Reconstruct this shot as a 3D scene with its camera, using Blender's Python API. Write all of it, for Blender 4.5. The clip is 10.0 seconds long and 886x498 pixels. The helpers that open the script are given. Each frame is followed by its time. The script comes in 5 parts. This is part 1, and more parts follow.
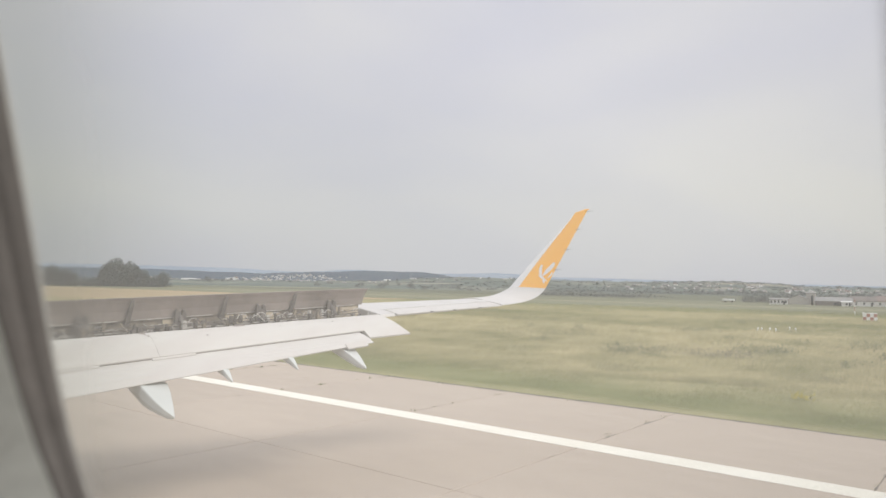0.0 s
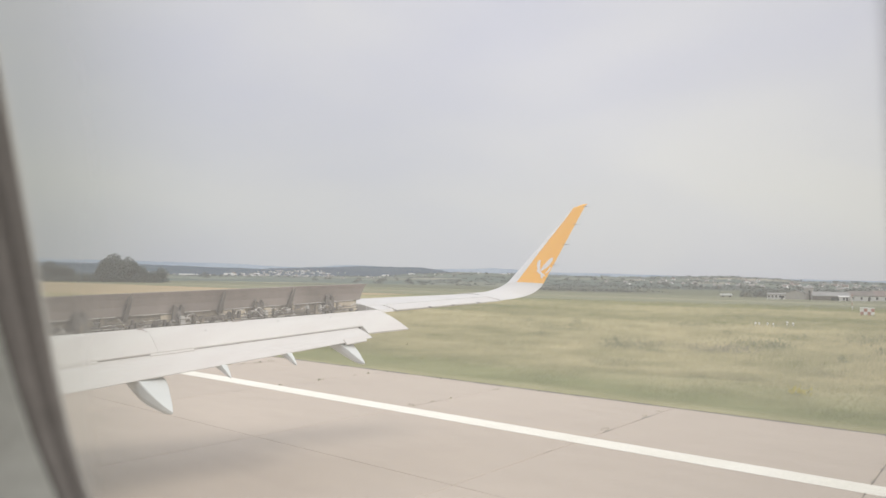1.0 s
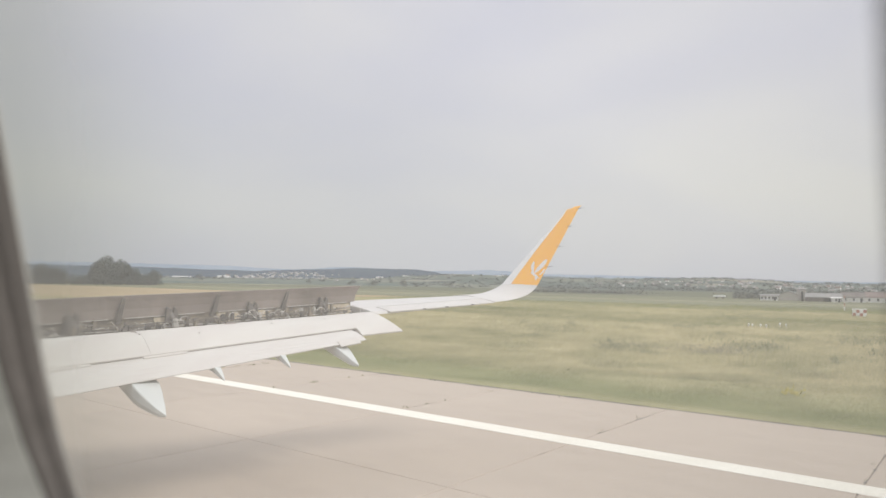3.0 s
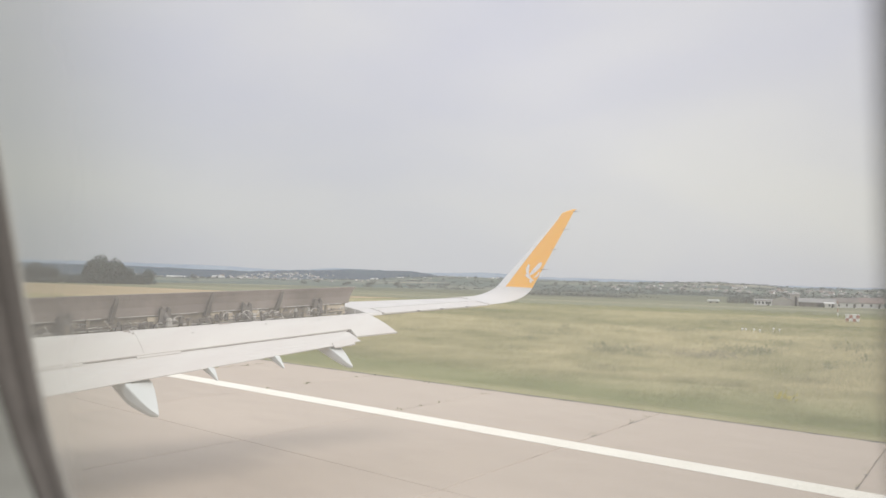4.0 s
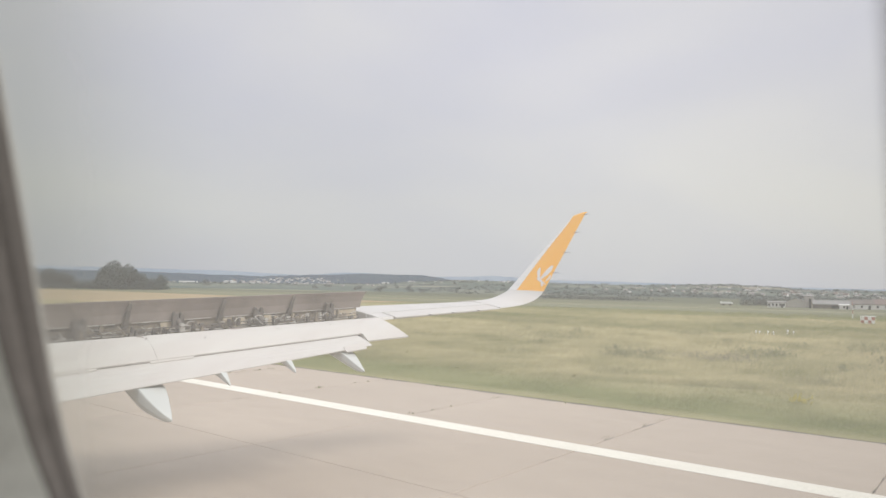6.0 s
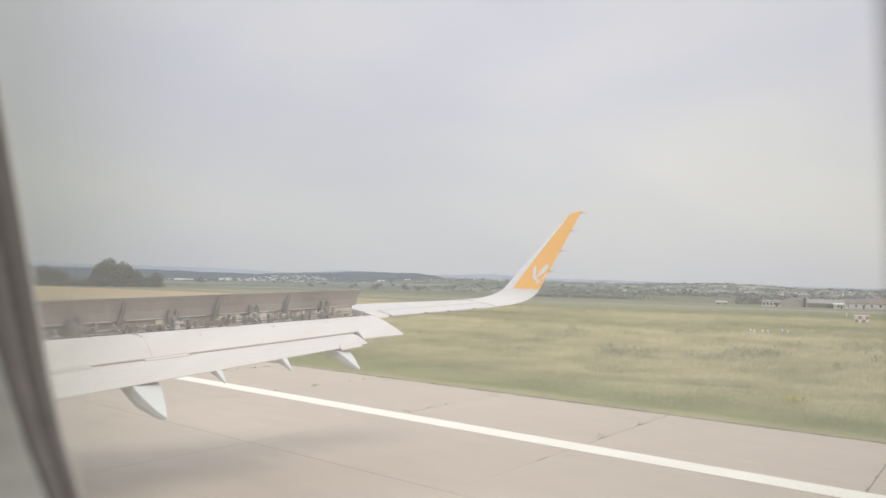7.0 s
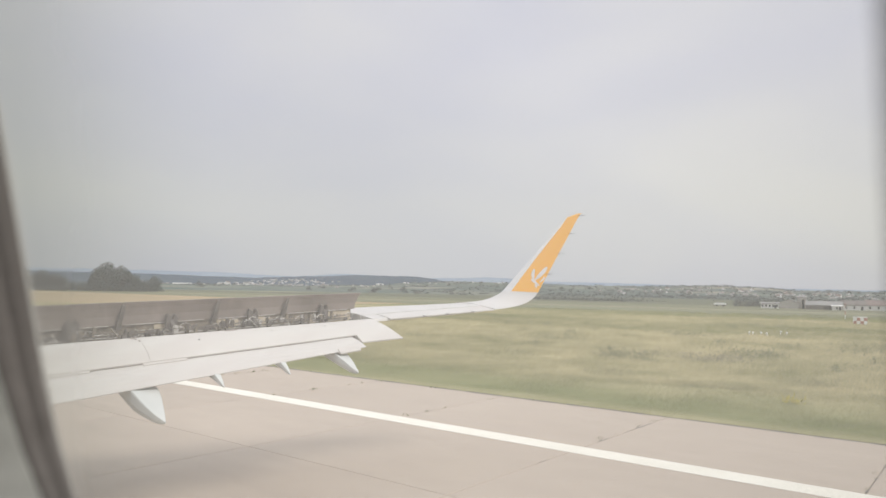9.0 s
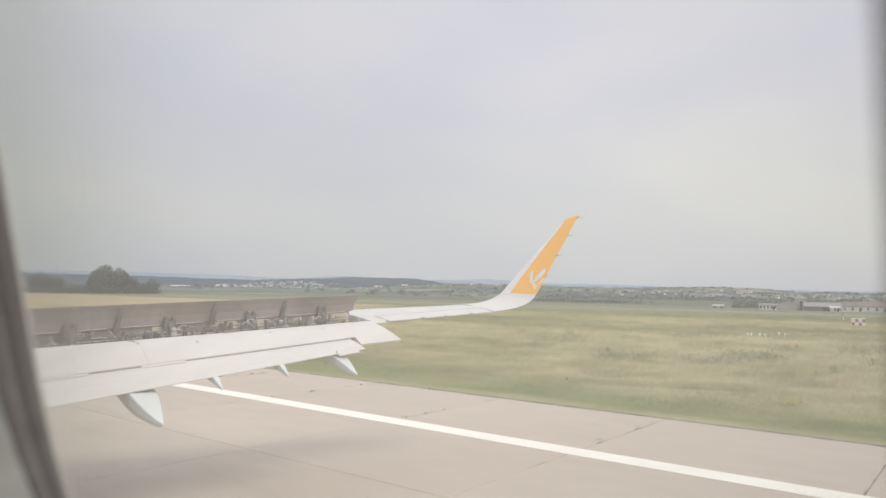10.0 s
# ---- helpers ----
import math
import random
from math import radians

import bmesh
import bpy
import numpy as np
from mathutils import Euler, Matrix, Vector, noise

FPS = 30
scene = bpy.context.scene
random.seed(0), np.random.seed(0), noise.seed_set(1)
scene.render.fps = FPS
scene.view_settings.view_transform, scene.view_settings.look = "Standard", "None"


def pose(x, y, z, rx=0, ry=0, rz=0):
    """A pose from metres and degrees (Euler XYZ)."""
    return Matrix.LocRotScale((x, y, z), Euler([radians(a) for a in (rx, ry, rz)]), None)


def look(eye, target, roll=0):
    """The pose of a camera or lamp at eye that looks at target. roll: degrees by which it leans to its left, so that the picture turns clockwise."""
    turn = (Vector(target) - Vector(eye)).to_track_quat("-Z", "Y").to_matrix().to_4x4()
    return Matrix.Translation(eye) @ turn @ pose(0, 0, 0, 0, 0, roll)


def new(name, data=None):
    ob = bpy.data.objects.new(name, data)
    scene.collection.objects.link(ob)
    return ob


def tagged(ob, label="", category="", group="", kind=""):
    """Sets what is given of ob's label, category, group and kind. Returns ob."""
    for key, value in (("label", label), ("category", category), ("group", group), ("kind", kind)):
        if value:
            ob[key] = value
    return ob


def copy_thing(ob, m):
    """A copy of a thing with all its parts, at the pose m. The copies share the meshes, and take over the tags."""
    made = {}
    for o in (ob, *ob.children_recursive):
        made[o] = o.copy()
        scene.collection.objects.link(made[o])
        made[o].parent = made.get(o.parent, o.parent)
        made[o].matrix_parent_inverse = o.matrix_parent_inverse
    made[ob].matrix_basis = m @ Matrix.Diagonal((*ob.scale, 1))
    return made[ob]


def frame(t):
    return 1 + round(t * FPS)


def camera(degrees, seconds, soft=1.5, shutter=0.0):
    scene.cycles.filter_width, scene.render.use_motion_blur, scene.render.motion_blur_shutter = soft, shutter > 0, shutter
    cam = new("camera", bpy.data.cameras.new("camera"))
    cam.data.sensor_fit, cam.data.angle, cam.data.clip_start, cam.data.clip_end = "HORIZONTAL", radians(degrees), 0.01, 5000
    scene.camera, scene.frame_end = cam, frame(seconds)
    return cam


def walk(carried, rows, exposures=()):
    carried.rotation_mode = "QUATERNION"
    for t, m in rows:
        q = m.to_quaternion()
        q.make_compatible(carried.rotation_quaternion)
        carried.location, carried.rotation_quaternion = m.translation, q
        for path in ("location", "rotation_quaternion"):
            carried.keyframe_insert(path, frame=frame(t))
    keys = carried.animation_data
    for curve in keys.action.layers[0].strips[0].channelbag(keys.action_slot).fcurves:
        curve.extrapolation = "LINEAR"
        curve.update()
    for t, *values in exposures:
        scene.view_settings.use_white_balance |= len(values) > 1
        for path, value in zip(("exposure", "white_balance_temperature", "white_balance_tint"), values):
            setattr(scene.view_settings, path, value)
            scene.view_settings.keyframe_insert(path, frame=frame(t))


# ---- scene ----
# X: outboard from the cabin window, Y: towards the nose, Z: up from the runway.
EYE = (0.0, 0.0, 4.0)
cam = camera(64.0, 10.0, soft=1.6)
cam.data.dof.use_dof = True
cam.data.dof.focus_distance = 14.0
cam.data.dof.aperture_fstop = 7.0
# seconds, heading, tilt, lean, millimetres that the eye moves towards the pane
TURNS = [
    (0.0, -51.30, 2.90, -1.05, -1.6), (0.5, -51.85, 2.74, -1.19, -1.9), (1.0, -51.45, 2.52, -0.98, -1.6), (1.5, -52.98, 2.87, -1.20, -0.7),
    (2.0, -52.37, 2.74, -0.99, -0.7), (2.5, -52.33, 2.86, -1.08, -1.4), (2.7, -52.02, 2.74, -0.79, -1.2), (3.8, -51.74, 2.73, -1.32, -0.8),
    (4.0, -52.34, 2.85, -1.40, -0.8), (4.5, -51.28, 3.47, -0.87, -1.0), (5.0, -52.28, 3.45, -1.17, -0.3), (5.5, -51.35, 3.23, -1.01, -0.5),
    (7.0, -51.79, 3.00, -1.22, -1.6), (7.5, -51.73, 3.26, -1.20, -1.2), (8.0, -53.30, 3.49, -1.49, 1.4), (8.5, -51.11, 3.16, -0.98, -0.9),
    (9.0, -51.90, 3.26, -1.01, -1.1), (9.5, -51.53, 3.27, -0.89, -0.8), (10.0, -52.02, 3.42, -0.93, 0.1)]
walk(cam, [(t, pose(EYE[0] + near / 1000, EYE[1], EYE[2], 90 + tilt, lean, head)) for t, head, tilt, lean, near in TURNS])

# ---- light: hazy bright overcast, weak sun from behind the wing ----
SUN_DIR = Vector((0.22, -1.0, 1.03)).normalized()
scene.view_settings.exposure = 0.02
world = bpy.data.worlds.new("hazy_sky")
scene.world = world
world.use_nodes = True
wn, wl = world.node_tree.nodes, world.node_tree.links
wn.clear()
w_out = wn.new("ShaderNodeOutputWorld")
w_sky = wn.new("ShaderNodeTexSky")
w_sky.sky_type = "NISHITA"
w_sky.sun_disc = False
w_sky.sun_elevation = math.asin(SUN_DIR.z)
w_sky.sun_rotation = math.atan2(SUN_DIR.x, SUN_DIR.y)
w_sky.dust_density = 4.0
w_b1 = wn.new("ShaderNodeBackground")
w_b1.inputs["Strength"].default_value = 0.07
wl.new(w_sky.outputs[0], w_b1.inputs["Color"])
w_co = wn.new("ShaderNodeTexCoord")
w_map = wn.new("ShaderNodeMapping")
w_map.inputs["Scale"].default_value = (1.0, 1.0, 2.6)
wl.new(w_co.outputs["Generated"], w_map.inputs["Vector"])
w_no = wn.new("ShaderNodeTexNoise")
w_no.inputs["Scale"].default_value = 2.1
w_no.inputs["Detail"].default_value = 3.0
w_no.inputs["Roughness"].default_value = 0.45
w_no.inputs["Distortion"].default_value = 0.5
wl.new(w_map.outputs[0], w_no.inputs["Vector"])
w_rmp = wn.new("ShaderNodeValToRGB")
w_rmp.color_ramp.elements[0].position = 0.32
w_rmp.color_ramp.elements[0].color = (0.58, 0.598, 0.66, 1)
w_rmp.color_ramp.elements[1].position = 0.68
w_rmp.color_ramp.elements[1].color = (0.685, 0.692, 0.685, 1)
wl.new(w_no.outputs["Fac"], w_rmp.inputs[0])
w_dot = wn.new("ShaderNodeVectorMath")
w_dot.operation = "DOT_PRODUCT"
wl.new(w_co.outputs["Generated"], w_dot.inputs[0])
w_dot.inputs[1].default_value = SUN_DIR
w_glow = wn.new("ShaderNodeValToRGB")
for e, (p_, c_) in zip([w_glow.color_ramp.elements[0], w_glow.color_ramp.elements[1], w_glow.color_ramp.elements.new(0.4)],
                       ((0.0, (0.82, 0.83, 0.84, 1)), (1.0, (1.74, 1.67, 1.67, 1)), (0.4, (1.19, 1.175, 1.17, 1)))):
    e.position, e.color = p_, c_
w_sh = wn.new("ShaderNodeMath")
w_sh.operation = "MULTIPLY_ADD"
w_sh.inputs[1].default_value = 0.6
w_sh.inputs[2].default_value = 0.4
wl.new(w_dot.outputs["Value"], w_sh.inputs[0])
wl.new(w_sh.outputs[0], w_glow.inputs[0])
w_sep = wn.new("ShaderNodeSeparateXYZ")
wl.new(w_co.outputs["Generated"], w_sep.inputs[0])
w_tint = wn.new("ShaderNodeValToRGB")
for e, (p_, c_) in zip([w_tint.color_ramp.elements[0], w_tint.color_ramp.elements[1], w_tint.color_ramp.elements.new(0.12), w_tint.color_ramp.elements.new(0.3)],
                       ((0.0, (0.96, 0.975, 0.985, 1)), (1.0, (0.98, 0.98, 1.03, 1)), (0.12, (1.0, 1.0, 0.975, 1)), (0.3, (0.975, 0.975, 1.03, 1)))):
    e.position, e.color = p_, c_
wl.new(w_sep.outputs["Z"], w_tint.inputs[0])
w_deck = wn.new("ShaderNodeMix")
w_deck.data_type, w_deck.blend_type = "RGBA", "MULTIPLY"
w_deck.inputs[0].default_value = 1.0
wl.new(w_rmp.outputs[0], w_deck.inputs[6])
wl.new(w_tint.outputs[0], w_deck.inputs[7])
w_mul = wn.new("ShaderNodeMix")
w_mul.data_type, w_mul.blend_type = "RGBA", "MULTIPLY"
w_mul.inputs[0].default_value = 1.0
wl.new(w_deck.outputs[2], w_mul.inputs[6])
wl.new(w_glow.outputs[0], w_mul.inputs[7])
w_low = wn.new("ShaderNodeVectorMath")
w_low.operation = "DOT_PRODUCT"
wl.new(w_co.outputs["Generated"], w_low.inputs[0])
w_low.inputs[1].default_value = (0.85, -0.5, -0.6)
w_dim = wn.new("ShaderNodeMapRange")
w_dim.interpolation_type = "SMOOTHSTEP"
for k_, v_ in (("From Min", 0.3), ("From Max", 0.85), ("To Min", 1.02), ("To Max", 0.87)):
    w_dim.inputs[k_].default_value = v_
wl.new(w_low.outputs["Value"], w_dim.inputs["Value"])
w_veil = wn.new("ShaderNodeMix")
w_veil.data_type, w_veil.blend_type = "RGBA", "MULTIPLY"
w_veil.inputs[0].default_value = 1.0
wl.new(w_mul.outputs[2], w_veil.inputs[6])
wl.new(w_dim.outputs[0], w_veil.inputs[7])
w_b2 = wn.new("ShaderNodeBackground")
w_b2.inputs["Strength"].default_value = 1.0
w_top = wn.new("ShaderNodeMapRange")
for k_, v_ in (("From Min", 0.38), ("From Max", 0.9), ("To Min", 1.0), ("To Max", 1.9)):
    w_top.inputs[k_].default_value = v_
wl.new(w_sep.outputs["Z"], w_top.inputs["Value"])
wl.new(w_top.outputs[0], w_b2.inputs["Strength"])
wl.new(w_veil.outputs[2], w_b2.inputs["Color"])
w_mix = wn.new("ShaderNodeMixShader")
w_mix.inputs[0].default_value = 0.85
wl.new(w_b1.outputs[0], w_mix.inputs[1])
wl.new(w_b2.outputs[0], w_mix.inputs[2])
wl.new(w_mix.outputs[0], w_out.inputs[0])

sun_data = bpy.data.lights.new("sun", "SUN")
sun_data.energy = 1.8
sun_data.angle = radians(20)
sun_data.color = (1.0, 0.95, 0.88)
sun = new("sun", sun_data)
sun.matrix_world = look(SUN_DIR * 50, (0, 0, 0))


# ---- materials ----
def nodes_of(name):
    m = bpy.data.materials.new(name)
    m.use_nodes = True
    return m, m.node_tree.nodes, m.node_tree.links, m.node_tree.nodes["Principled BSDF"]


def noise_node(n, l, vec, scale, detail=4.0, rough=0.55):
    t = n.new("ShaderNodeTexNoise")
    t.inputs["Scale"].default_value = scale
    t.inputs["Detail"].default_value = detail
    t.inputs["Roughness"].default_value = rough
    l.new(vec, t.inputs["Vector"])
    return t


def mixed(n, l, fac, a, b, mode="MIX"):
    m = n.new("ShaderNodeMix")
    m.data_type, m.blend_type = "RGBA", mode
    for sock, v in ((m.inputs[0], fac), (m.inputs[6], a), (m.inputs[7], b)):
        if isinstance(v, (int, float)):
            sock.default_value = v
        elif isinstance(v, tuple):
            sock.default_value = (*v, 1.0)
        else:
            l.new(v, sock)
    return m.outputs[2]


def ramp(n, l, src, stops):
    r = n.new("ShaderNodeValToRGB")
    while len(r.color_ramp.elements) < len(stops):
        r.color_ramp.elements.new(0.5)
    for e, (p, c) in zip(r.color_ramp.elements, stops):
        e.position = p
        e.color = (*c, 1.0) if isinstance(c, tuple) else (c, c, c, 1.0)
    l.new(src, r.inputs[0])
    return r.outputs[0]


def mat(name, base, alt, scale=2.0, rough=0.6, metal=0.0, bump=0.1, fine=14.0, stretch=(1, 1, 1), island=0.0, thin=0.0, grain=0.09):
    """Two tones at a coarse and a fine scale, with fine relief."""
    m, n, l, p = nodes_of(name)
    geo = n.new("ShaderNodeNewGeometry")
    mp = n.new("ShaderNodeMapping")
    mp.inputs["Scale"].default_value = stretch
    l.new(geo.outputs["Position"], mp.inputs["Vector"])
    big = noise_node(n, l, mp.outputs[0], scale)
    small = noise_node(n, l, mp.outputs[0], scale * fine, 3.0)
    f1 = ramp(n, l, big.outputs["Fac"], [(0.35, 0.0), (0.68, 1.0)])
    c = mixed(n, l, f1, base, alt)
    f2 = ramp(n, l, small.outputs["Fac"], [(0.3, 1 - grain * 1.3), (0.7, 1 + grain * 0.65)])
    c = mixed(n, l, 1.0, c, f2, "MULTIPLY")
    if island:
        r = ramp(n, l, geo.outputs["Random Per Island"], [(0.0, 1.0 - island), (1.0, 1.0 + island)])
        c = mixed(n, l, 1.0, c, r, "MULTIPLY")
    l.new(c, p.inputs["Base Color"])
    p.inputs["Roughness"].default_value = rough
    p.inputs["Metallic"].default_value = metal
    if bump:
        b = n.new("ShaderNodeBump")
        b.inputs["Strength"].default_value = bump
        b.inputs["Distance"].default_value = 0.02
        l.new(small.outputs["Fac"], b.inputs["Height"])
        l.new(b.outputs[0], p.inputs["Normal"])
    if thin:
        leaf = n.new("ShaderNodeBsdfTranslucent")
        l.new(c, leaf.inputs["Color"])
        both = n.new("ShaderNodeMixShader")
        both.inputs[0].default_value = thin
        l.new(p.outputs[0], both.inputs[1])
        l.new(leaf.outputs[0], both.inputs[2])
        l.new(both.outputs[0], n["Material Output"].inputs[0])
    return m


M_PAINT = mat("wing_paint", (0.63, 0.615, 0.595), (0.58, 0.565, 0.545), 0.9, 0.42, 0, 0.015, 20, (3.0, 0.6, 1), grain=0.025)
M_FLAP = mat("flap_paint", (0.605, 0.59, 0.56), (0.565, 0.535, 0.51), 1.1, 0.45, 0, 0.015, 16, (0.6, 3.0, 1), grain=0.025)
M_FAIR = mat("fairing_paint", (0.60, 0.62, 0.605), (0.55, 0.57, 0.56), 2.0, 0.45, 0, 0.015, grain=0.03)
M_SPOILER = mat("spoiler_underside", (0.33, 0.285, 0.26), (0.24, 0.205, 0.185), 1.2, 0.7, 0, 0.08, 12, (1.0, 1.0, 0.5))
M_RIB = mat("dark_fitting", (0.19, 0.172, 0.158), (0.13, 0.12, 0.112), 6, 0.6, 0.2, 0.1)
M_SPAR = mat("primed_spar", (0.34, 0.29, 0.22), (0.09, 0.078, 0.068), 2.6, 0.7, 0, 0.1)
M_BEIGE = mat("beige_primer", (0.50, 0.43, 0.31), (0.40, 0.34, 0.25), 3, 0.6, 0, 0.05)
M_PIPE = mat("steel_pipe", (0.62, 0.60, 0.56), (0.42, 0.40, 0.37), 8, 0.45, 0.2, 0.05)
# near-black tone for the shade inside the flap gap
M_GAPSHADE = mat("flap_gap_shade", (0.09, 0.083, 0.078), (0.06, 0.055, 0.052), 5, 0.8, 0, 0.1)
M_ORANGE = mat("orange_paint", (1.0, 0.485, 0.028), (0.99, 0.47, 0.024), 1.0, 0.3, 0, 0.0, 18, grain=0.02)
M_ORANGE.node_tree.nodes["Principled BSDF"].inputs["Coat Weight"].default_value = 0.8
M_EMBLEM = mat("white_emblem", (0.85, 0.82, 0.80), (0.80, 0.78, 0.76), 3, 0.4, 0, 0.0)
M_LEAD = mat("bare_leading_edge", (0.87, 0.87, 0.86), (0.82, 0.82, 0.81), 1.4, 0.4, 0.1, 0.03)
M_WICK = mat("black_wick", (0.05, 0.05, 0.05), (0.03, 0.03, 0.03), 5, 0.6)
M_TRIM = mat("window_trim_plastic", (0.545, 0.555, 0.53), (0.515, 0.525, 0.50), 12, 0.5, 0, 0.02)
M_GASKET = mat("window_gasket", (0.185, 0.17, 0.162), (0.148, 0.137, 0.13), 20, 0.7, 0, 0.05)
M_CABIN = mat("cabin_lining", (0.74, 0.73, 0.70), (0.68, 0.67, 0.65), 4, 0.6, 0, 0.02)
M_CARPET = mat("cabin_carpet", (0.06, 0.07, 0.10), (0.04, 0.05, 0.07), 10, 0.95, 0, 0.2)
M_LINE = mat("runway_marking_paint", (0.89, 0.865, 0.77), (0.83, 0.80, 0.70), 0.6, 0.7, 0, 0.15, 20)
M_JOINT = mat("joint_filler", (0.25, 0.215, 0.185), (0.165, 0.145, 0.125), 0.6, 0.9, 0, 0.3)
M_SOIL = mat("dark_soil", (0.15, 0.13, 0.10), (0.09, 0.083, 0.066), 0.6, 0.9, 0, 0.3)
# both leaf tones are paled and blued, with aerial haze mixed into the colour
M_LEAF = mat("tree_foliage", (0.120, 0.142, 0.142), (0.094, 0.116, 0.116), 0.25, 0.8, 0, 0.0, 10, (1, 1, 1), 0.30)
M_FARLEAF = mat("far_foliage", (0.145, 0.162, 0.154), (0.12, 0.138, 0.132), 0.02, 0.9, 0, 0.0, 10, (1, 1, 1), 0.08)
M_LUG = mat("grey_fitting", (0.16, 0.145, 0.132), (0.10, 0.09, 0.083), 9, 0.6, 0.1, 0.1)
M_THISTLE = mat("dry_thistle", (0.38, 0.345, 0.22), (0.30, 0.275, 0.175), 1.2, 0.9, 0, 0.0, 8, (1, 1, 1), 0.25, 0.4)
M_BARK = mat("bark", (0.12, 0.09, 0.065), (0.07, 0.055, 0.04), 2, 0.9, 0, 0.3)
M_WEED = mat("weed_foliage", (0.32, 0.318, 0.175), (0.265, 0.275, 0.145), 0.7, 0.85, 0, 0.0, 8, (1, 1, 1), 0.25, 0.55)
M_CLUMP = mat("soft_green_weeds", (0.46, 0.43, 0.245), (0.41, 0.39, 0.215), 0.7, 0.85, 0, 0.0, 8, (1, 1, 1), 0.2, 0.55)
M_PLASTER = mat("house_plaster", (0.84, 0.84, 0.83), (0.73, 0.72, 0.70), 0.2, 0.85, 0, 0.1)
M_PLASTER2 = mat("barn_cladding", (0.52, 0.50, 0.46), (0.45, 0.43, 0.395), 0.2, 0.8, 0, 0.1)
M_TILE = mat("red_roof_tiles", (0.24, 0.185, 0.165), (0.19, 0.15, 0.135), 0.3, 0.8, 0, 0.2)
M_SHEET = mat("grey_sheet_roof", (0.30, 0.29, 0.28), (0.24, 0.235, 0.23), 0.2, 0.6, 0.1, 0.1)
M_DARK = mat("dark_opening", (0.05, 0.055, 0.06), (0.035, 0.04, 0.045), 2, 0.3, 0, 0.0)
M_WHITE = mat("white_vehicle_paint", (0.90, 0.90, 0.89), (0.86, 0.86, 0.85), 1, 0.4, 0, 0.0)
M_RED = mat("signal_red_paint", (0.50, 0.24, 0.18), (0.44, 0.21, 0.16), 1, 0.5, 0, 0.0)
M_TYRE = mat("rubber_tyre", (0.04, 0.04, 0.04), (0.03, 0.03, 0.03), 5, 0.9, 0, 0.1)


def concrete():
    m, n, l, p = nodes_of("weathered_concrete")
    geo = n.new("ShaderNodeNewGeometry")
    info = n.new("ShaderNodeObjectInfo")
    mp = n.new("ShaderNodeMapping")
    mp.inputs["Scale"].default_value = (1.0, 0.35, 1.0)
    l.new(geo.outputs["Position"], mp.inputs["Vector"])
    big = noise_node(n, l, mp.outputs[0], 0.22, 5)
    mid = noise_node(n, l, mp.outputs[0], 1.7, 5)
    fine = noise_node(n, l, geo.outputs["Position"], 30, 3)
    c = mixed(n, l, ramp(n, l, big.outputs["Fac"], [(0.35, 0.0), (0.68, 1.0)]), (0.470, 0.397, 0.326), (0.440, 0.371, 0.304))
    c = mixed(n, l, 1.0, c, ramp(n, l, mid.outputs["Fac"], [(0.3, 0.95), (0.7, 1.03)]), "MULTIPLY")
    c = mixed(n, l, 1.0, c, ramp(n, l, fine.outputs["Fac"], [(0.3, 0.92), (0.7, 1.05)]), "MULTIPLY")
    c = mixed(n, l, 1.0, c, ramp(n, l, info.outputs["Random"], [(0.0, 0.965), (1.0, 1.03)]), "MULTIPLY")
    l.new(c, p.inputs["Base Color"])
    p.inputs["Roughness"].default_value = 0.85
    b = n.new("ShaderNodeBump")
    b.inputs["Strength"].default_value = 0.2
    b.inputs["Distance"].default_value = 0.01
    l.new(fine.outputs["Fac"], b.inputs["Height"])
    l.new(b.outputs[0], p.inputs["Normal"])
    return m


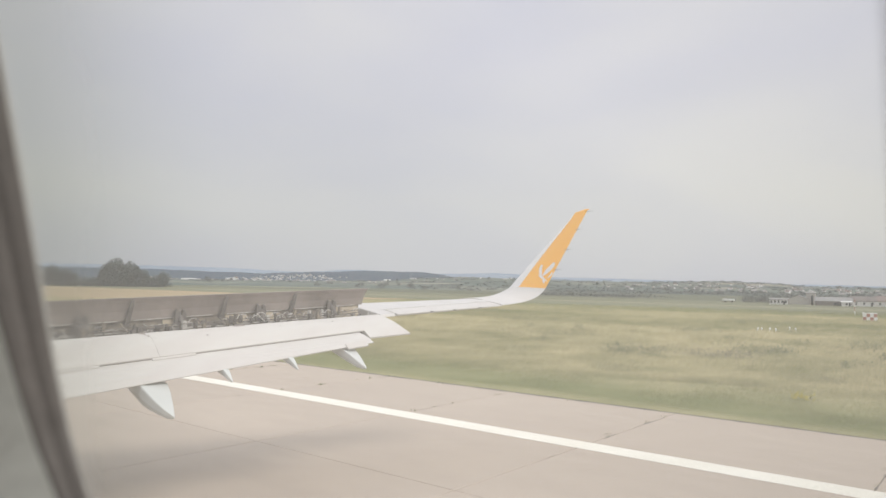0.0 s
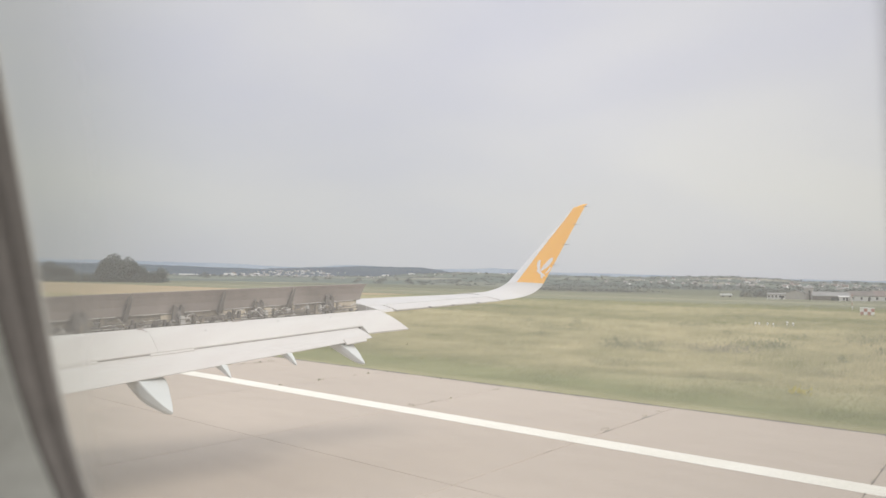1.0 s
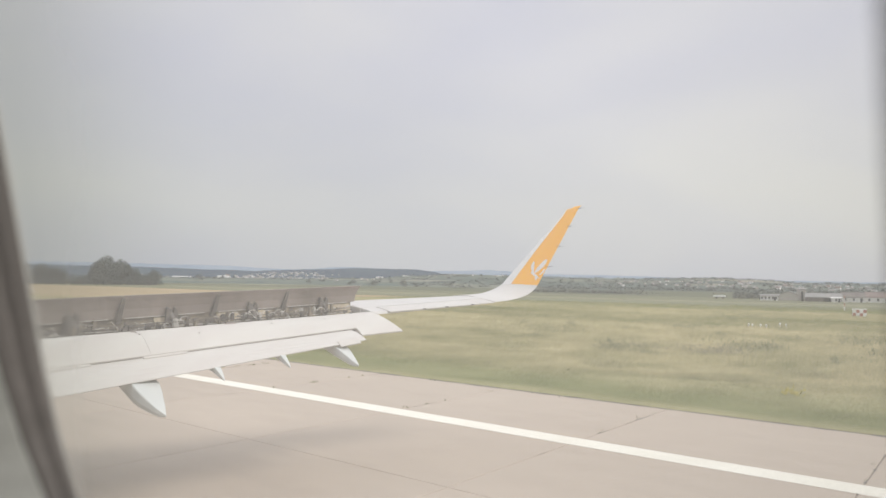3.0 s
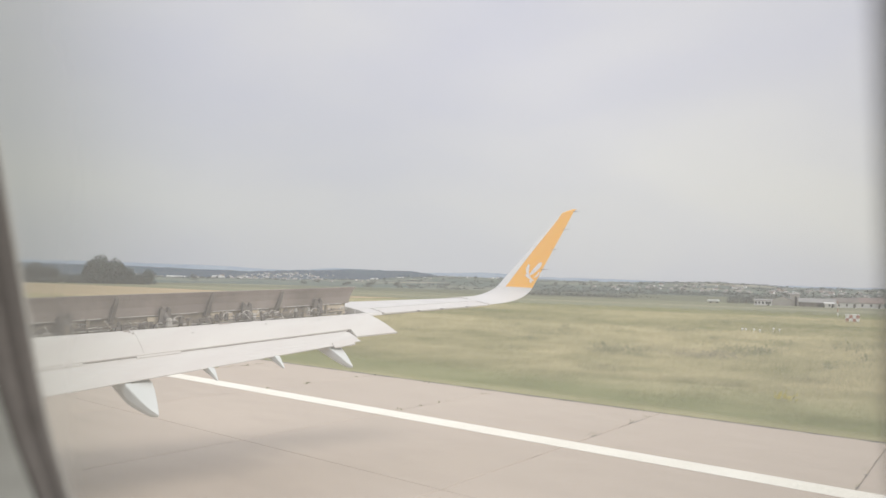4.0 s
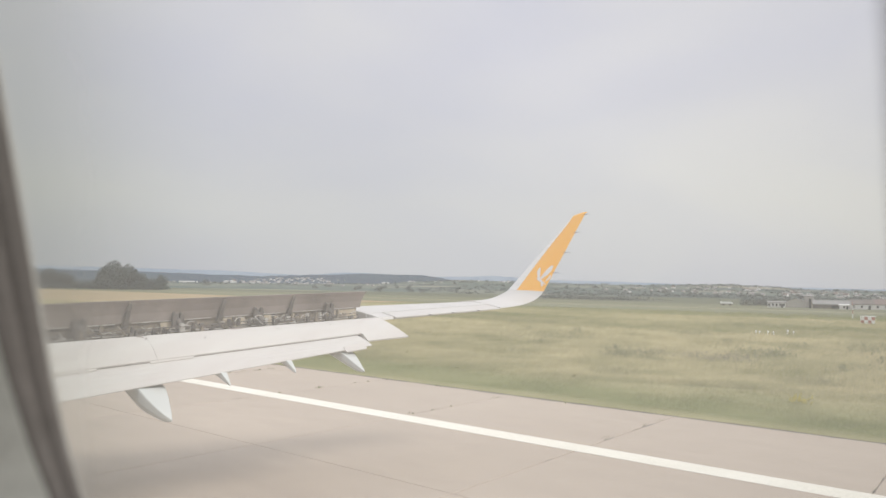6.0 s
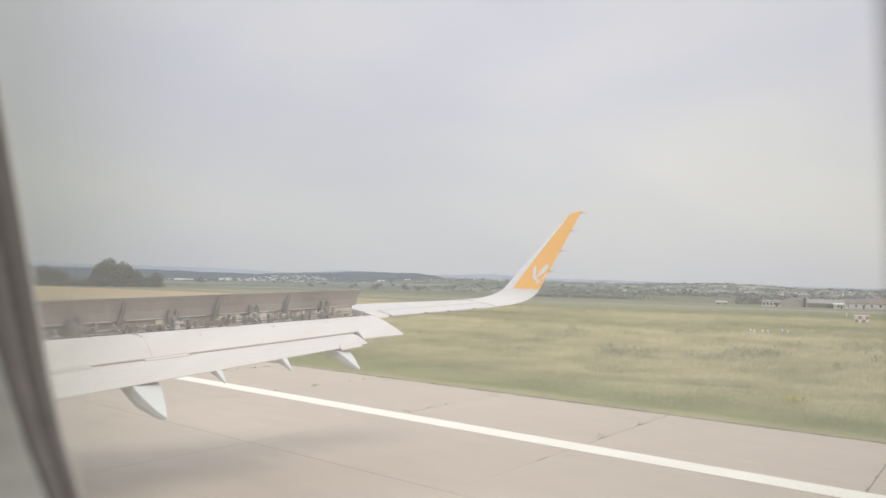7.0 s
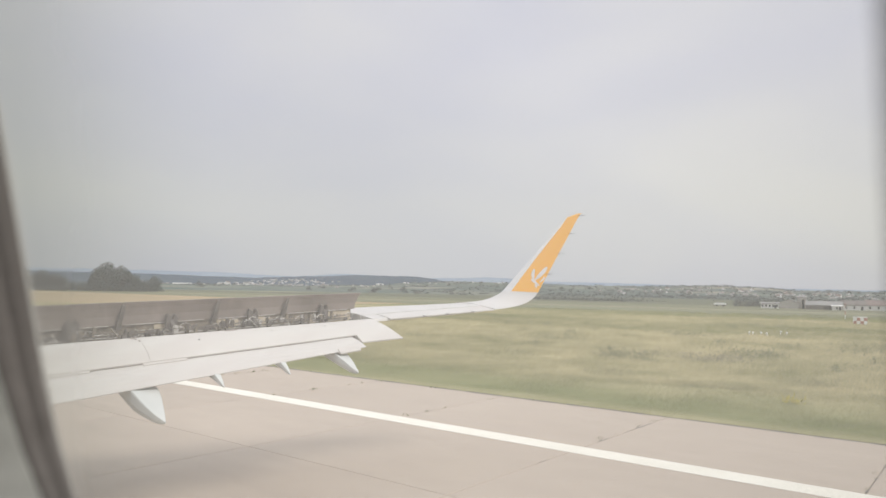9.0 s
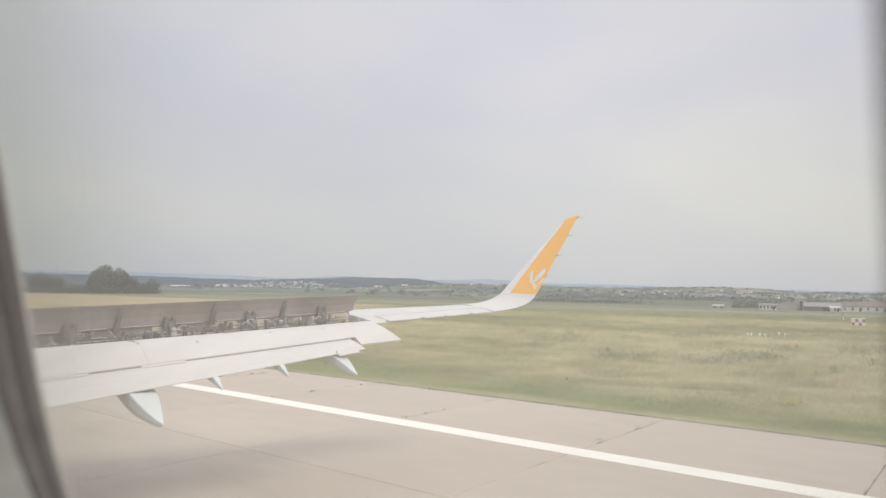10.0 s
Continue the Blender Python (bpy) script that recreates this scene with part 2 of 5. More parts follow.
def meadow(name, tufts=False):
    """Mown green verge, then dry tall grass, then strips of fields, by distance from the runway."""
    m, n, l, p = nodes_of(name)
    geo = n.new("ShaderNodeNewGeometry")
    sep = n.new("ShaderNodeSeparateXYZ")
    mp = n.new("ShaderNodeMapping")
    mp.inputs["Scale"].default_value = (1.0, 0.40, 1.0)
    l.new(geo.outputs["Position"], mp.inputs["Vector"])
    l.new(geo.outputs["Position"], sep.inputs[0])
    mp2 = n.new("ShaderNodeMapping")
    mp2.inputs["Scale"].default_value = (0.6, 0.6, 1.0)
    l.new(geo.outputs["Position"], mp2.inputs["Vector"])
    wob = noise_node(n, l, mp.outputs[0], 0.05, 3)
    off = n.new("ShaderNodeMath")
    off.operation = "MULTIPLY_ADD"
    l.new(wob.outputs["Fac"], off.inputs[0])
    off.inputs[1].default_value = 0.34
    off.inputs[2].default_value = -0.17
    lin = n.new("ShaderNodeMath")
    lin.operation = "LOGARITHM"
    mx = n.new("ShaderNodeMath")
    mx.operation = "MAXIMUM"
    l.new(sep.outputs[0], mx.inputs[0])
    mx.inputs[1].default_value = 1.0
    l.new(mx.outputs[0], lin.inputs[0])
    lin.inputs[1].default_value = 10.0
    nrm = n.new("ShaderNodeMath")
    nrm.operation = "MULTIPLY_ADD"
    l.new(lin.outputs[0], nrm.inputs[0])
    nrm.inputs[1].default_value = 1.0 / 1.7
    nrm.inputs[2].default_value = -1.3 / 1.7
    add = n.new("ShaderNodeMath")
    l.new(nrm.outputs[0], add.inputs[0])
    sc = n.new("ShaderNodeMath")
    sc.operation = "MULTIPLY"
    l.new(off.outputs[0], sc.inputs[0])
    sc.inputs[1].default_value = 0.35
    l.new(sc.outputs[0], add.inputs[1])

    def at(x):
        return (math.log10(x) - 1.3) / 1.7
    green, straw = (0.155, 0.173, 0.060), (0.49, 0.434, 0.256)
    # how dry: the mown verge is green, the open meadow mostly straw
    dry = ramp(n, l, add.outputs[0], [(0.0, 0.50), (at(23.6), 0.44), (at(24.6), 0.16), (at(27.5), 0.15), (at(30), 0.42), (at(33.5), 0.62), (at(40), 0.72), (at(48), 0.74), (at(60), 0.78),
                                      (at(71), 0.84), (at(77), 0.44), (at(95), 0.40), (at(102), 0.66), (at(124), 0.62), (at(132), 0.28), (at(180), 0.12), (1.0, 0.06)])
    clump = noise_node(n, l, mp2.outputs[0], 0.5, 5, 0.65)
    patch = noise_node(n, l, mp.outputs[0], 0.10, 4, 0.55)
    var = n.new("ShaderNodeMath")
    l.new(clump.outputs["Fac"], var.inputs[0])
    l.new(patch.outputs["Fac"], var.inputs[1])
    amp = n.new("ShaderNodeMath")
    amp.operation = "MULTIPLY_ADD"
    l.new(var.outputs[0], amp.inputs[0])
    amp.inputs[1].default_value, amp.inputs[2].default_value = 1.35, -1.35
    wild = n.new("ShaderNodeMath")
    wild.operation = "MULTIPLY"
    l.new(amp.outputs[0], wild.inputs[0])
    l.new(ramp(n, l, add.outputs[0], [(at(24), 0.35), (at(29), 0.55), (at(38), 1.15), (at(150), 0.8)]), wild.inputs[1])
    tot = n.new("ShaderNodeMath")
    tot.use_clamp = True
    l.new(dry, tot.inputs[0])
    l.new(wild.outputs[0], tot.inputs[1])
    c = mixed(n, l, tot.outputs[0], green, straw)
    fine = noise_node(n, l, geo.outputs["Position"], 5.0, 4, 0.7)
    c = mixed(n, l, 1.0, c, ramp(n, l, fine.outputs["Fac"], [(0.3, 0.90), (0.7, 1.08)]), "MULTIPLY")
    if tufts:
        c = mixed(n, l, 1.0, c, ramp(n, l, geo.outputs["Random Per Island"], [(0.0, 0.95), (1.0, 1.25)]), "MULTIPLY")
    # beyond the meadow the plain greys to a duller green, aerial haze put into colour
    c = mixed(n, l, ramp(n, l, add.outputs[0], [(at(140), 0.0), (at(210), 1.0)]), c, (0.128, 0.138, 0.092))
    l.new(c, p.inputs["Base Color"])
    p.inputs["Roughness"].default_value = 0.95
    p.inputs["Specular IOR Level"].default_value = 0.1
    if tufts:
        thin = n.new("ShaderNodeBsdfTranslucent")
        l.new(c, thin.inputs["Color"])
        both = n.new("ShaderNodeMixShader")
        both.inputs[0].default_value = 0.35
        l.new(p.outputs[0], both.inputs[1])
        l.new(thin.outputs[0], both.inputs[2])
        l.new(both.outputs[0], n["Material Output"].inputs[0])
    return m


def hillside(name, a, b, haze_glow, scale=0.004):
    """Woods and fields kilometres off; the haze of the air in between is added as emission."""
    m, n, l, p = nodes_of(name)
    geo = n.new("ShaderNodeNewGeometry")
    mp = n.new("ShaderNodeMapping")
    mp.inputs["Scale"].default_value = (1, 1, 6)
    l.new(geo.outputs["Position"], mp.inputs["Vector"])
    big = noise_node(n, l, mp.outputs[0], scale, 5, 0.6)
    small = noise_node(n, l, mp.outputs[0], scale * 9, 4, 0.6)
    c = mixed(n, l, ramp(n, l, big.outputs["Fac"], [(0.42, 0.0), (0.6, 1.0)]), a, b)
    c = mixed(n, l, 1.0, c, ramp(n, l, small.outputs["Fac"], [(0.3, 0.8), (0.7, 1.15)]), "MULTIPLY")
    l.new(c, p.inputs["Base Color"])
    p.inputs["Roughness"].default_value = 1.0
    p.inputs["Specular IOR Level"].default_value = 0.0
    p.inputs["Emission Color"].default_value = (*haze_glow, 1)
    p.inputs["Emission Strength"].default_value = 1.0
    return m


def fields_material(name, haze_glow):
    """Strips of crops, meadow and stubble between woods; a kilometre of haze is added as emission."""
    m, n, l, p = nodes_of(name)
    geo = n.new("ShaderNodeNewGeometry")
    mp = n.new("ShaderNodeMapping")
    mp.inputs["Scale"].default_value = (0.0042, 0.0062, 0.0)
    mp.inputs["Rotation"].default_value = (0, 0, 0.5)
    l.new(geo.outputs["Position"], mp.inputs["Vector"])
    cell = n.new("ShaderNodeTexVoronoi")
    cell.inputs["Scale"].default_value = 1.0
    cell.inputs["Randomness"].default_value = 0.85
    l.new(mp.outputs[0], cell.inputs["Vector"])
    one = n.new("ShaderNodeSeparateColor")
    l.new(cell.outputs["Color"], one.inputs[0])
    c = ramp(n, l, one.outputs[0], [(0.0, (0.070, 0.088, 0.072)), (0.35, (0.095, 0.115, 0.088)), (0.6, (0.128, 0.142, 0.105)), (0.8, (0.165, 0.166, 0.125)), (0.94, (0.24, 0.215, 0.165))])
    wood = noise_node(n, l, geo.outputs["Position"], 0.0075, 5, 0.62)
    c = mixed(n, l, ramp(n, l, wood.outputs["Fac"], [(0.50, 0.0), (0.58, 1.0)]), c, (0.075, 0.095, 0.08))
    small = noise_node(n, l, geo.outputs["Position"], 0.06, 4, 0.6)
    c = mixed(n, l, 1.0, c, ramp(n, l, small.outputs["Fac"], [(0.3, 0.85), (0.7, 1.12)]), "MULTIPLY")
    l.new(c, p.inputs["Base Color"])
    p.inputs["Roughness"].default_value = 1.0
    p.inputs["Specular IOR Level"].default_value = 0.0
    p.inputs["Emission Color"].default_value = (*haze_glow, 1)
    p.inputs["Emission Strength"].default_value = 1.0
    return m


def pane_material():
    """Scratched acrylic: mostly clear, a little of it scatters the daylight."""
    m = bpy.data.materials.new("scratched_acrylic")
    m.use_nodes = True
    n, l = m.node_tree.nodes, m.node_tree.links
    n.clear()
    out = n.new("ShaderNodeOutputMaterial")
    clear = n.new("ShaderNodeBsdfTransparent")
    haze = n.new("ShaderNodeBsdfTranslucent")
    haze.inputs["Color"].default_value = (0.94, 0.925, 0.86, 1)
    geo = n.new("ShaderNodeNewGeometry")
    t = noise_node(n, l, geo.outputs["Position"], 14, 3)
    f = ramp(n, l, t.outputs["Fac"], [(0.3, PANE_HAZE * 0.93), (0.7, PANE_HAZE * 1.07)])
    # painted vignette: the clear tint darkens to the forward edge and lower aft corner
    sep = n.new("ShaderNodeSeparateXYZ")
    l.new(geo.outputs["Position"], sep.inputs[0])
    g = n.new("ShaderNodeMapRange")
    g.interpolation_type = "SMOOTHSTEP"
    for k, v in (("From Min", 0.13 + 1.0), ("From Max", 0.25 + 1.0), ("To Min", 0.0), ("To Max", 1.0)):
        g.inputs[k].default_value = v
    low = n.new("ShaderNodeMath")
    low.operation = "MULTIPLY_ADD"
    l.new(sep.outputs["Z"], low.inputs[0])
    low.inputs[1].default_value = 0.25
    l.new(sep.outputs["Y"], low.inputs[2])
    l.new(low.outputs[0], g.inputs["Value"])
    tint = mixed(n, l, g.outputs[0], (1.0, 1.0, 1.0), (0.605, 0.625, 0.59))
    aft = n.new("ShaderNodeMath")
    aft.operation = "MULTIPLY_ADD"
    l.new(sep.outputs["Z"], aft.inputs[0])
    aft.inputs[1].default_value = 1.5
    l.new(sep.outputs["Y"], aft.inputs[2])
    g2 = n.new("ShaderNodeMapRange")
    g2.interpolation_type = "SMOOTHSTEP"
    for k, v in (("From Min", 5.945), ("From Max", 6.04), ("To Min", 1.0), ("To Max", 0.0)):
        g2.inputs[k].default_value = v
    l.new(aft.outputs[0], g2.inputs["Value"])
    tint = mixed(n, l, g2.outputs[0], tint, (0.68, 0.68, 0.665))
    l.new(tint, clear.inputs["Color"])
    mix = n.new("ShaderNodeMixShader")
    l.new(f, mix.inputs[0])
    l.new(clear.outputs[0], mix.inputs[1])
    l.new(haze.outputs[0], mix.inputs[2])
    l.new(mix.outputs[0], out.inputs[0])
    return m


PANE_HAZE = 0.205
M_CONCRETE = concrete()
M_GROUND = meadow("meadow_ground")
M_GRASS = meadow("tall_grass", True)
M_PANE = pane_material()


# ---- mesh helpers ----
def empty(name, at=(0, 0, 0)):
    ob = new(name)
    ob.empty_display_size = 0.2
    ob.location = at
    return ob


def part(name, bm, material, parent=None, label="", smooth=False):
    me = bpy.data.meshes.new(name)
    bmesh.ops.recalc_face_normals(bm, faces=bm.faces)
    bm.to_mesh(me)
    bm.free()
    me.materials.append(material)
    if smooth:
        for f in me.polygons:
            f.use_smooth = True
    ob = new(name, me)
    if parent:
        ob.parent = parent
    return tagged(ob, label)


def raw(name, verts, faces, material, parent=None, label=""):
    me = bpy.data.meshes.new(name)
    me.from_pydata(verts, [], faces)
    me.materials.append(material)
    ob = new(name, me)
    if parent:
        ob.parent = parent
    return tagged(ob, label)


def loft(rings, closed=True, caps=True, bm=None):
    """Skin between rings of equally many points."""
    bm = bm or bmesh.new()
    rows = [[bm.verts.new(p) for p in r] for r in rings]
    k = len(rows[0])
    for a, b in zip(rows, rows[1:]):
        for i in range(k if closed else k - 1):
            j = (i + 1) % k
            bm.faces.new((a[i], a[j], b[j], b[i]))
    if caps and closed:
        bm.faces.new(rows[0])
        bm.faces.new(rows[-1][::-1])
    return bm


def box(bm, c, s, rot=None, bevel=0.0):
    m = Matrix.Translation(c) @ (rot or Matrix.Identity(4)) @ Matrix.Diagonal((*s, 1))
    r = bmesh.ops.create_cube(bm, size=1.0, matrix=m)
    if bevel:
        es = list({e for v in r["verts"] for e in v.link_edges})
        bmesh.ops.bevel(bm, geom=es, offset=bevel, segments=1, affect="EDGES")
    return bm


def tube(bm, pts, r, n=6, r2=None):
    """A round bar along points, tapering from r to r2."""
    rings = []
    pts = [Vector(p) for p in pts]
    for i, p in enumerate(pts):
        d = (pts[min(i + 1, len(pts) - 1)] - pts[max(i - 1, 0)]).normalized()
        a = d.orthogonal().normalized()
        b = d.cross(a)
        q = r + ((r if r2 is None else r2) - r) * i / max(1, len(pts) - 1)
        rings.append([p + (a * math.cos(2 * math.pi * k / n) + b * math.sin(2 * math.pi * k / n)) * q for k in range(n)])
    return loft(rings, bm=bm)


def polar(deg, dist, z=0.0):
    """deg from the nose towards the wing tip."""
    return Vector((dist * math.sin(radians(deg)), dist * math.cos(radians(deg)), z))


rng = random.Random(5)

# ---- ground and runway ----
GROUND_Z = -0.08
gm = bmesh.new()
rad = [0.0, 20, 40, 80, 160, 320, 640, 1300, 2600, 4900]
prev = None
for r in rad:
    ring = [gm.verts.new((r * math.sin(a), r * math.cos(a), GROUND_Z)) for a in (2 * math.pi * k / 64 for k in range(64 if r else 1))]
    if prev:
        for k in range(64):
            q = (k + 1) % 64
            if len(prev) == 1:
                gm.faces.new((prev[0], ring[q], ring[k]))
            else:
                gm.faces.new((prev[k], prev[q], ring[q], ring[k]))
    prev = ring
ground = tagged(part("ground", gm, M_GROUND), "wide airfield meadow of mown green and dry straw grass", "ground", kind="structure")

M_WHEAT = mat("ripe_wheat", (0.395, 0.298, 0.168), (0.34, 0.265, 0.142), 0.02, 0.95, 0, 0.0, 30, (1, 0.3, 1))
M_CROP = mat("green_crop", (0.155, 0.165, 0.085), (0.19, 0.19, 0.10), 0.015, 0.95, 0, 0.0, 30, (1, 0.3, 1))
M_DARKCROP = mat("dark_green_crop", (0.135, 0.145, 0.072), (0.165, 0.165, 0.085), 0.012, 0.95, 0, 0.0, 30, (1, 0.3, 1))
M_STUBBLE = mat("pale_stubble", (0.28, 0.265, 0.165), (0.235, 0.23, 0.14), 0.02, 0.95, 0, 0.0, 30, (1, 0.3, 1))
for k, (x0, x1, y0, y1, m_, what) in enumerate((
        (66, 148, 128, 900, M_WHEAT, "strip of ripe tan wheat beside the meadow"), (150, 186, -150, 1100, M_CROP, "strip of green crop along the meadow"),
        (187, 199, -150, 1100, M_STUBBLE, "pale strip of mown stubble"), (200, 262, -150, 1100, M_DARKCROP, "strip of dark green crop below the far hedge"),
        (330, 470, 430, 1300, M_STUBBLE, "pale strip of mown stubble"))):
    tagged(part("field", box(bmesh.new(), ((x0 + x1) / 2, (y0 + y1) / 2, GROUND_Z + 0.02), (x1 - x0, y1 - y0, 0.06)), m_), what, "field", kind="structure")
EDGE, JOINT = 22.8, 0.024
runway = tagged(part("runway", box(bmesh.new(), (-1.6, 0, -0.075), (EDGE * 2 + 3.2, 2400, 0.09)), M_JOINT),
                "runway of pale weathered concrete slabs with dark joints", "runway", kind="structure")
# the aircraft rolls a fifth of a degree off the runway's own line
runway.rotation_euler.z = radians(-0.2)
runway.location.x = -0.077
tagged(part("edge_marking", box(bmesh.new(), (16.53, 300, 0.0045), (0.77, 1800, 0.005)), M_LINE, runway, "solid white painted edge line"))
SLAB_X = [EDGE, 16.62, 11.2, 5.5, -0.2, -5.9, -11.6, -17.3, -23.0]


def slab_mesh(w, d):
    b = bmesh.new()
    e = 0.012
    lo = [(sx * w / 2, sy * d / 2, -0.03) for sx, sy in ((-1, -1), (1, -1), (1, 1), (-1, 1))]
    mid = [(x, y, -e) for x, y, _ in lo]
    top = [(sx * (w / 2 - e), sy * (d / 2 - e), 0.0) for sx, sy in ((-1, -1), (1, -1), (1, 1), (-1, 1))]
    loft([lo, mid, top], bm=b)
    me = bpy.data.meshes.new("slab")
    bmesh.ops.recalc_face_normals(b, faces=b.faces)
    b.to_mesh(me)
    b.free()
    me.materials.append(M_CONCRETE)
    return me


# ---- fields, hills and far woods ----
def hill(name, label, deg, dist, depth, material, height, rough=0.0, steps=160, seed=1):
    """A ridge seen between two bearings: a slope that rises from its foot to the crest and falls behind."""
    rows = []
    a0, a1 = deg
    for j, f in enumerate((0.0, 0.2, 0.45, 0.7, 0.88, 1.0, 1.25)):
        row = []
        for i in range(steps + 1):
            th = a0 + (a1 - a0) * i / steps
            d = dist - depth * (1 - f)
            lift = math.sin(min(f, 1) * math.pi / 2) ** 1.4 if f <= 1 else 0.2
            z = height(th) * lift
            if rough:
                z += rough * noise.noise((th * 2.3 + seed, f * 4, seed)) * lift + rough * 0.7 * noise.noise((th * 9.1, f * 7, seed)) * lift
            row.append(polar(th, d, max(z, 0) - 0.5 * (f == 0)))
        rows.append(row)
    return tagged(part(name, loft(rows, closed=False, caps=False), material, smooth=True), label, "hill", kind="structure")


def curve(*stops):
    """Smooth run through (bearing, value) pairs."""
    def value(th):
        for (a, x), (b, y) in zip(stops, stops[1:]):
            if th <= b:
                f = min(max((th - a) / (b - a), 0), 1)
                f = f * f * (3 - 2 * f)
                return x + (y - x) * f
        return stops[-1][1]
    return value


# blue tones and emission of these hills stand in for aerial haze
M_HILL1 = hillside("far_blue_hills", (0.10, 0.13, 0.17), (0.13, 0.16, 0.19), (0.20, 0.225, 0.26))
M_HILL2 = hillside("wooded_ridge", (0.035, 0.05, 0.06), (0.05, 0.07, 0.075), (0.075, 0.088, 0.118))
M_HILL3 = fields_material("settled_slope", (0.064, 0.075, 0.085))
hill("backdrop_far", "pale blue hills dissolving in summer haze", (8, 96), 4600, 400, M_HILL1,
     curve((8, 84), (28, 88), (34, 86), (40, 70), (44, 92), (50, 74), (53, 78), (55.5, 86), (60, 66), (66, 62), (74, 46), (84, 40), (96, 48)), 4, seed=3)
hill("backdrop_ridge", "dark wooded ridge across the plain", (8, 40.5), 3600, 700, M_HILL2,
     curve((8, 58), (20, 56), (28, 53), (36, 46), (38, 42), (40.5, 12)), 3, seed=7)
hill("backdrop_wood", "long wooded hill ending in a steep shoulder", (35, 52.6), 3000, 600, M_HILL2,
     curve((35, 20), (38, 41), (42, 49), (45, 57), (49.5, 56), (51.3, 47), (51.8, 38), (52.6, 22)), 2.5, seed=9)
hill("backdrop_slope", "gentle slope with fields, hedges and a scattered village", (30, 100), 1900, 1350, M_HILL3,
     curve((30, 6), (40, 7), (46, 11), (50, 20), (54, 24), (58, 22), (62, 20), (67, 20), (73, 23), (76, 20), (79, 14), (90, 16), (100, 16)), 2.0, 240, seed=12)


def slope_z(deg, dist):
    """Height of the settled slope."""
    hh = curve((30, 6), (40, 7), (46, 11), (50, 20), (54, 24), (58, 22), (62, 20), (67, 20), (73, 23), (76, 20), (79, 14), (90, 16), (100, 16))(deg)
    f = (dist - 550) / 1350
    return hh * (math.sin(min(max(f, 0), 1) * math.pi / 2) ** 1.4)


# ---- trees ----
def leaf_cloud(lobes, count, size, seed):
    """Many small leaf clumps, each a bent pair of faces, in the shells of several lobes."""
    r = np.random.RandomState(seed)
    v, f = [], []
    vol = np.array([l[3] * l[4] for l in lobes])
    pick = r.choice(len(lobes), count, p=vol / vol.sum())
    for k in pick:
        x, y, z, a, h = lobes[k]
        d = r.normal(size=3)
        d /= np.linalg.norm(d)
        q = 0.3 + 0.75 * r.rand() ** 0.6
        c = np.array((x, y, z)) + d * np.array((a, a, h)) * q
        u = r.normal(size=3)
        u /= np.linalg.norm(u)
        w = np.cross(u, r.normal(size=3))
        w /= np.linalg.norm(w)
        nn = np.cross(u, w)
        s = size * (0.6 + 0.8 * r.rand())
        b = len(v)
        v += [tuple(c - u * s), tuple(c + w * s * 0.55 + nn * s * 0.2), tuple(c + u * s), tuple(c - w * s * 0.55 + nn * s * 0.2)]
        f += [(b, b + 1, b + 2), (b, b + 2, b + 3)]
    return v, f


def tree(height, spread, count, seed, label, leaf=M_LEAF):
    r = random.Random(seed)
    root = tagged(empty("tree"), label, "tree", "trees on the plain")
    b = bmesh.new()
    top = height * 0.55
    tube(b, [(0, 0, -0.1), (0.1, 0, top * 0.4), (-0.1, 0.1, top)], 0.035 * height * 0.6, 7, 0.1)
    lobes = [(0, 0, height * 0.62, spread * 0.62, height * 0.36)]
    for k in range(6):
        a = k * 1.05 + r.random()
        rr = spread * (0.45 + 0.2 * r.random())
        p = (rr * math.cos(a), rr * math.sin(a), height * (0.32 + 0.4 * r.random()))
        tube(b, [(0, 0, top * (0.35 + 0.08 * k)), p], 0.12, 5, 0.04)
        lobes.append((*p, spread * (0.34 + 0.16 * r.random()), height * (0.17 + 0.1 * r.random())))
    for k in range(5):
        a = k * 1.3
        lobes.append((spread * 0.7 * math.cos(a), spread * 0.7 * math.sin(a), height * 0.14, spread * 0.35, height * 0.13))
    part("trunk", b, M_BARK, root)
    v, f = leaf_cloud(lobes, count, 0.068 * height ** 0.7, seed)
    raw("crown", v, f, leaf, root)
    return root


def place_tree(src, deg, dist, scale, turn, wide=1.0, z=GROUND_Z):
    m = Matrix.LocRotScale(polar(deg, dist, z), Euler((0, 0, turn)), Vector((scale * wide, scale * wide, scale)))
    return copy_thing(src, m)


big_tree = tree(15.5, 7.5, 6000, 21, "broad dark green deciduous tree at the field edge")
big_tree.matrix_world = Matrix.Translation(polar(26.5, 415, GROUND_Z))
mid_tree = tree(11.0, 6.0, 3600, 22, "rounded dark green tree in a hedgerow")
mid_tree.matrix_world = Matrix.Translation(polar(22.4, 420, GROUND_Z))
small_tree = tree(7.0, 4.2, 1300, 23, "small dark tree at the far side of the meadow")
small_tree.matrix_world = Matrix.Translation(polar(29.3, 412, GROUND_Z))
for src, deg, dist, sc, wide in (
        (big_tree, 27.5, 420, 0.90, 0.9), (big_tree, 25.9, 424, 0.80, 0.9), (mid_tree, 21.2, 416, 1.05, 1.0), (mid_tree, 23.3, 425, 0.85, 1.1),
        (mid_tree, 28.5, 418, 0.88, 0.7), (small_tree, 24.3, 422, 0.80, 1.4), (small_tree, 25.0, 418, 0.78, 1.4), (small_tree, 30.0, 415, 1.18, 0.7),
        (mid_tree, 20.0, 424, 0.9, 1.1), (mid_tree, 18.6, 428, 1.0, 1.1), (small_tree, 28.9, 416, 0.9, 1.1), (mid_tree, 29.7, 421, 0.82, 0.6)):
    place_tree(src, deg, dist, sc, rng.random() * 6, wide)
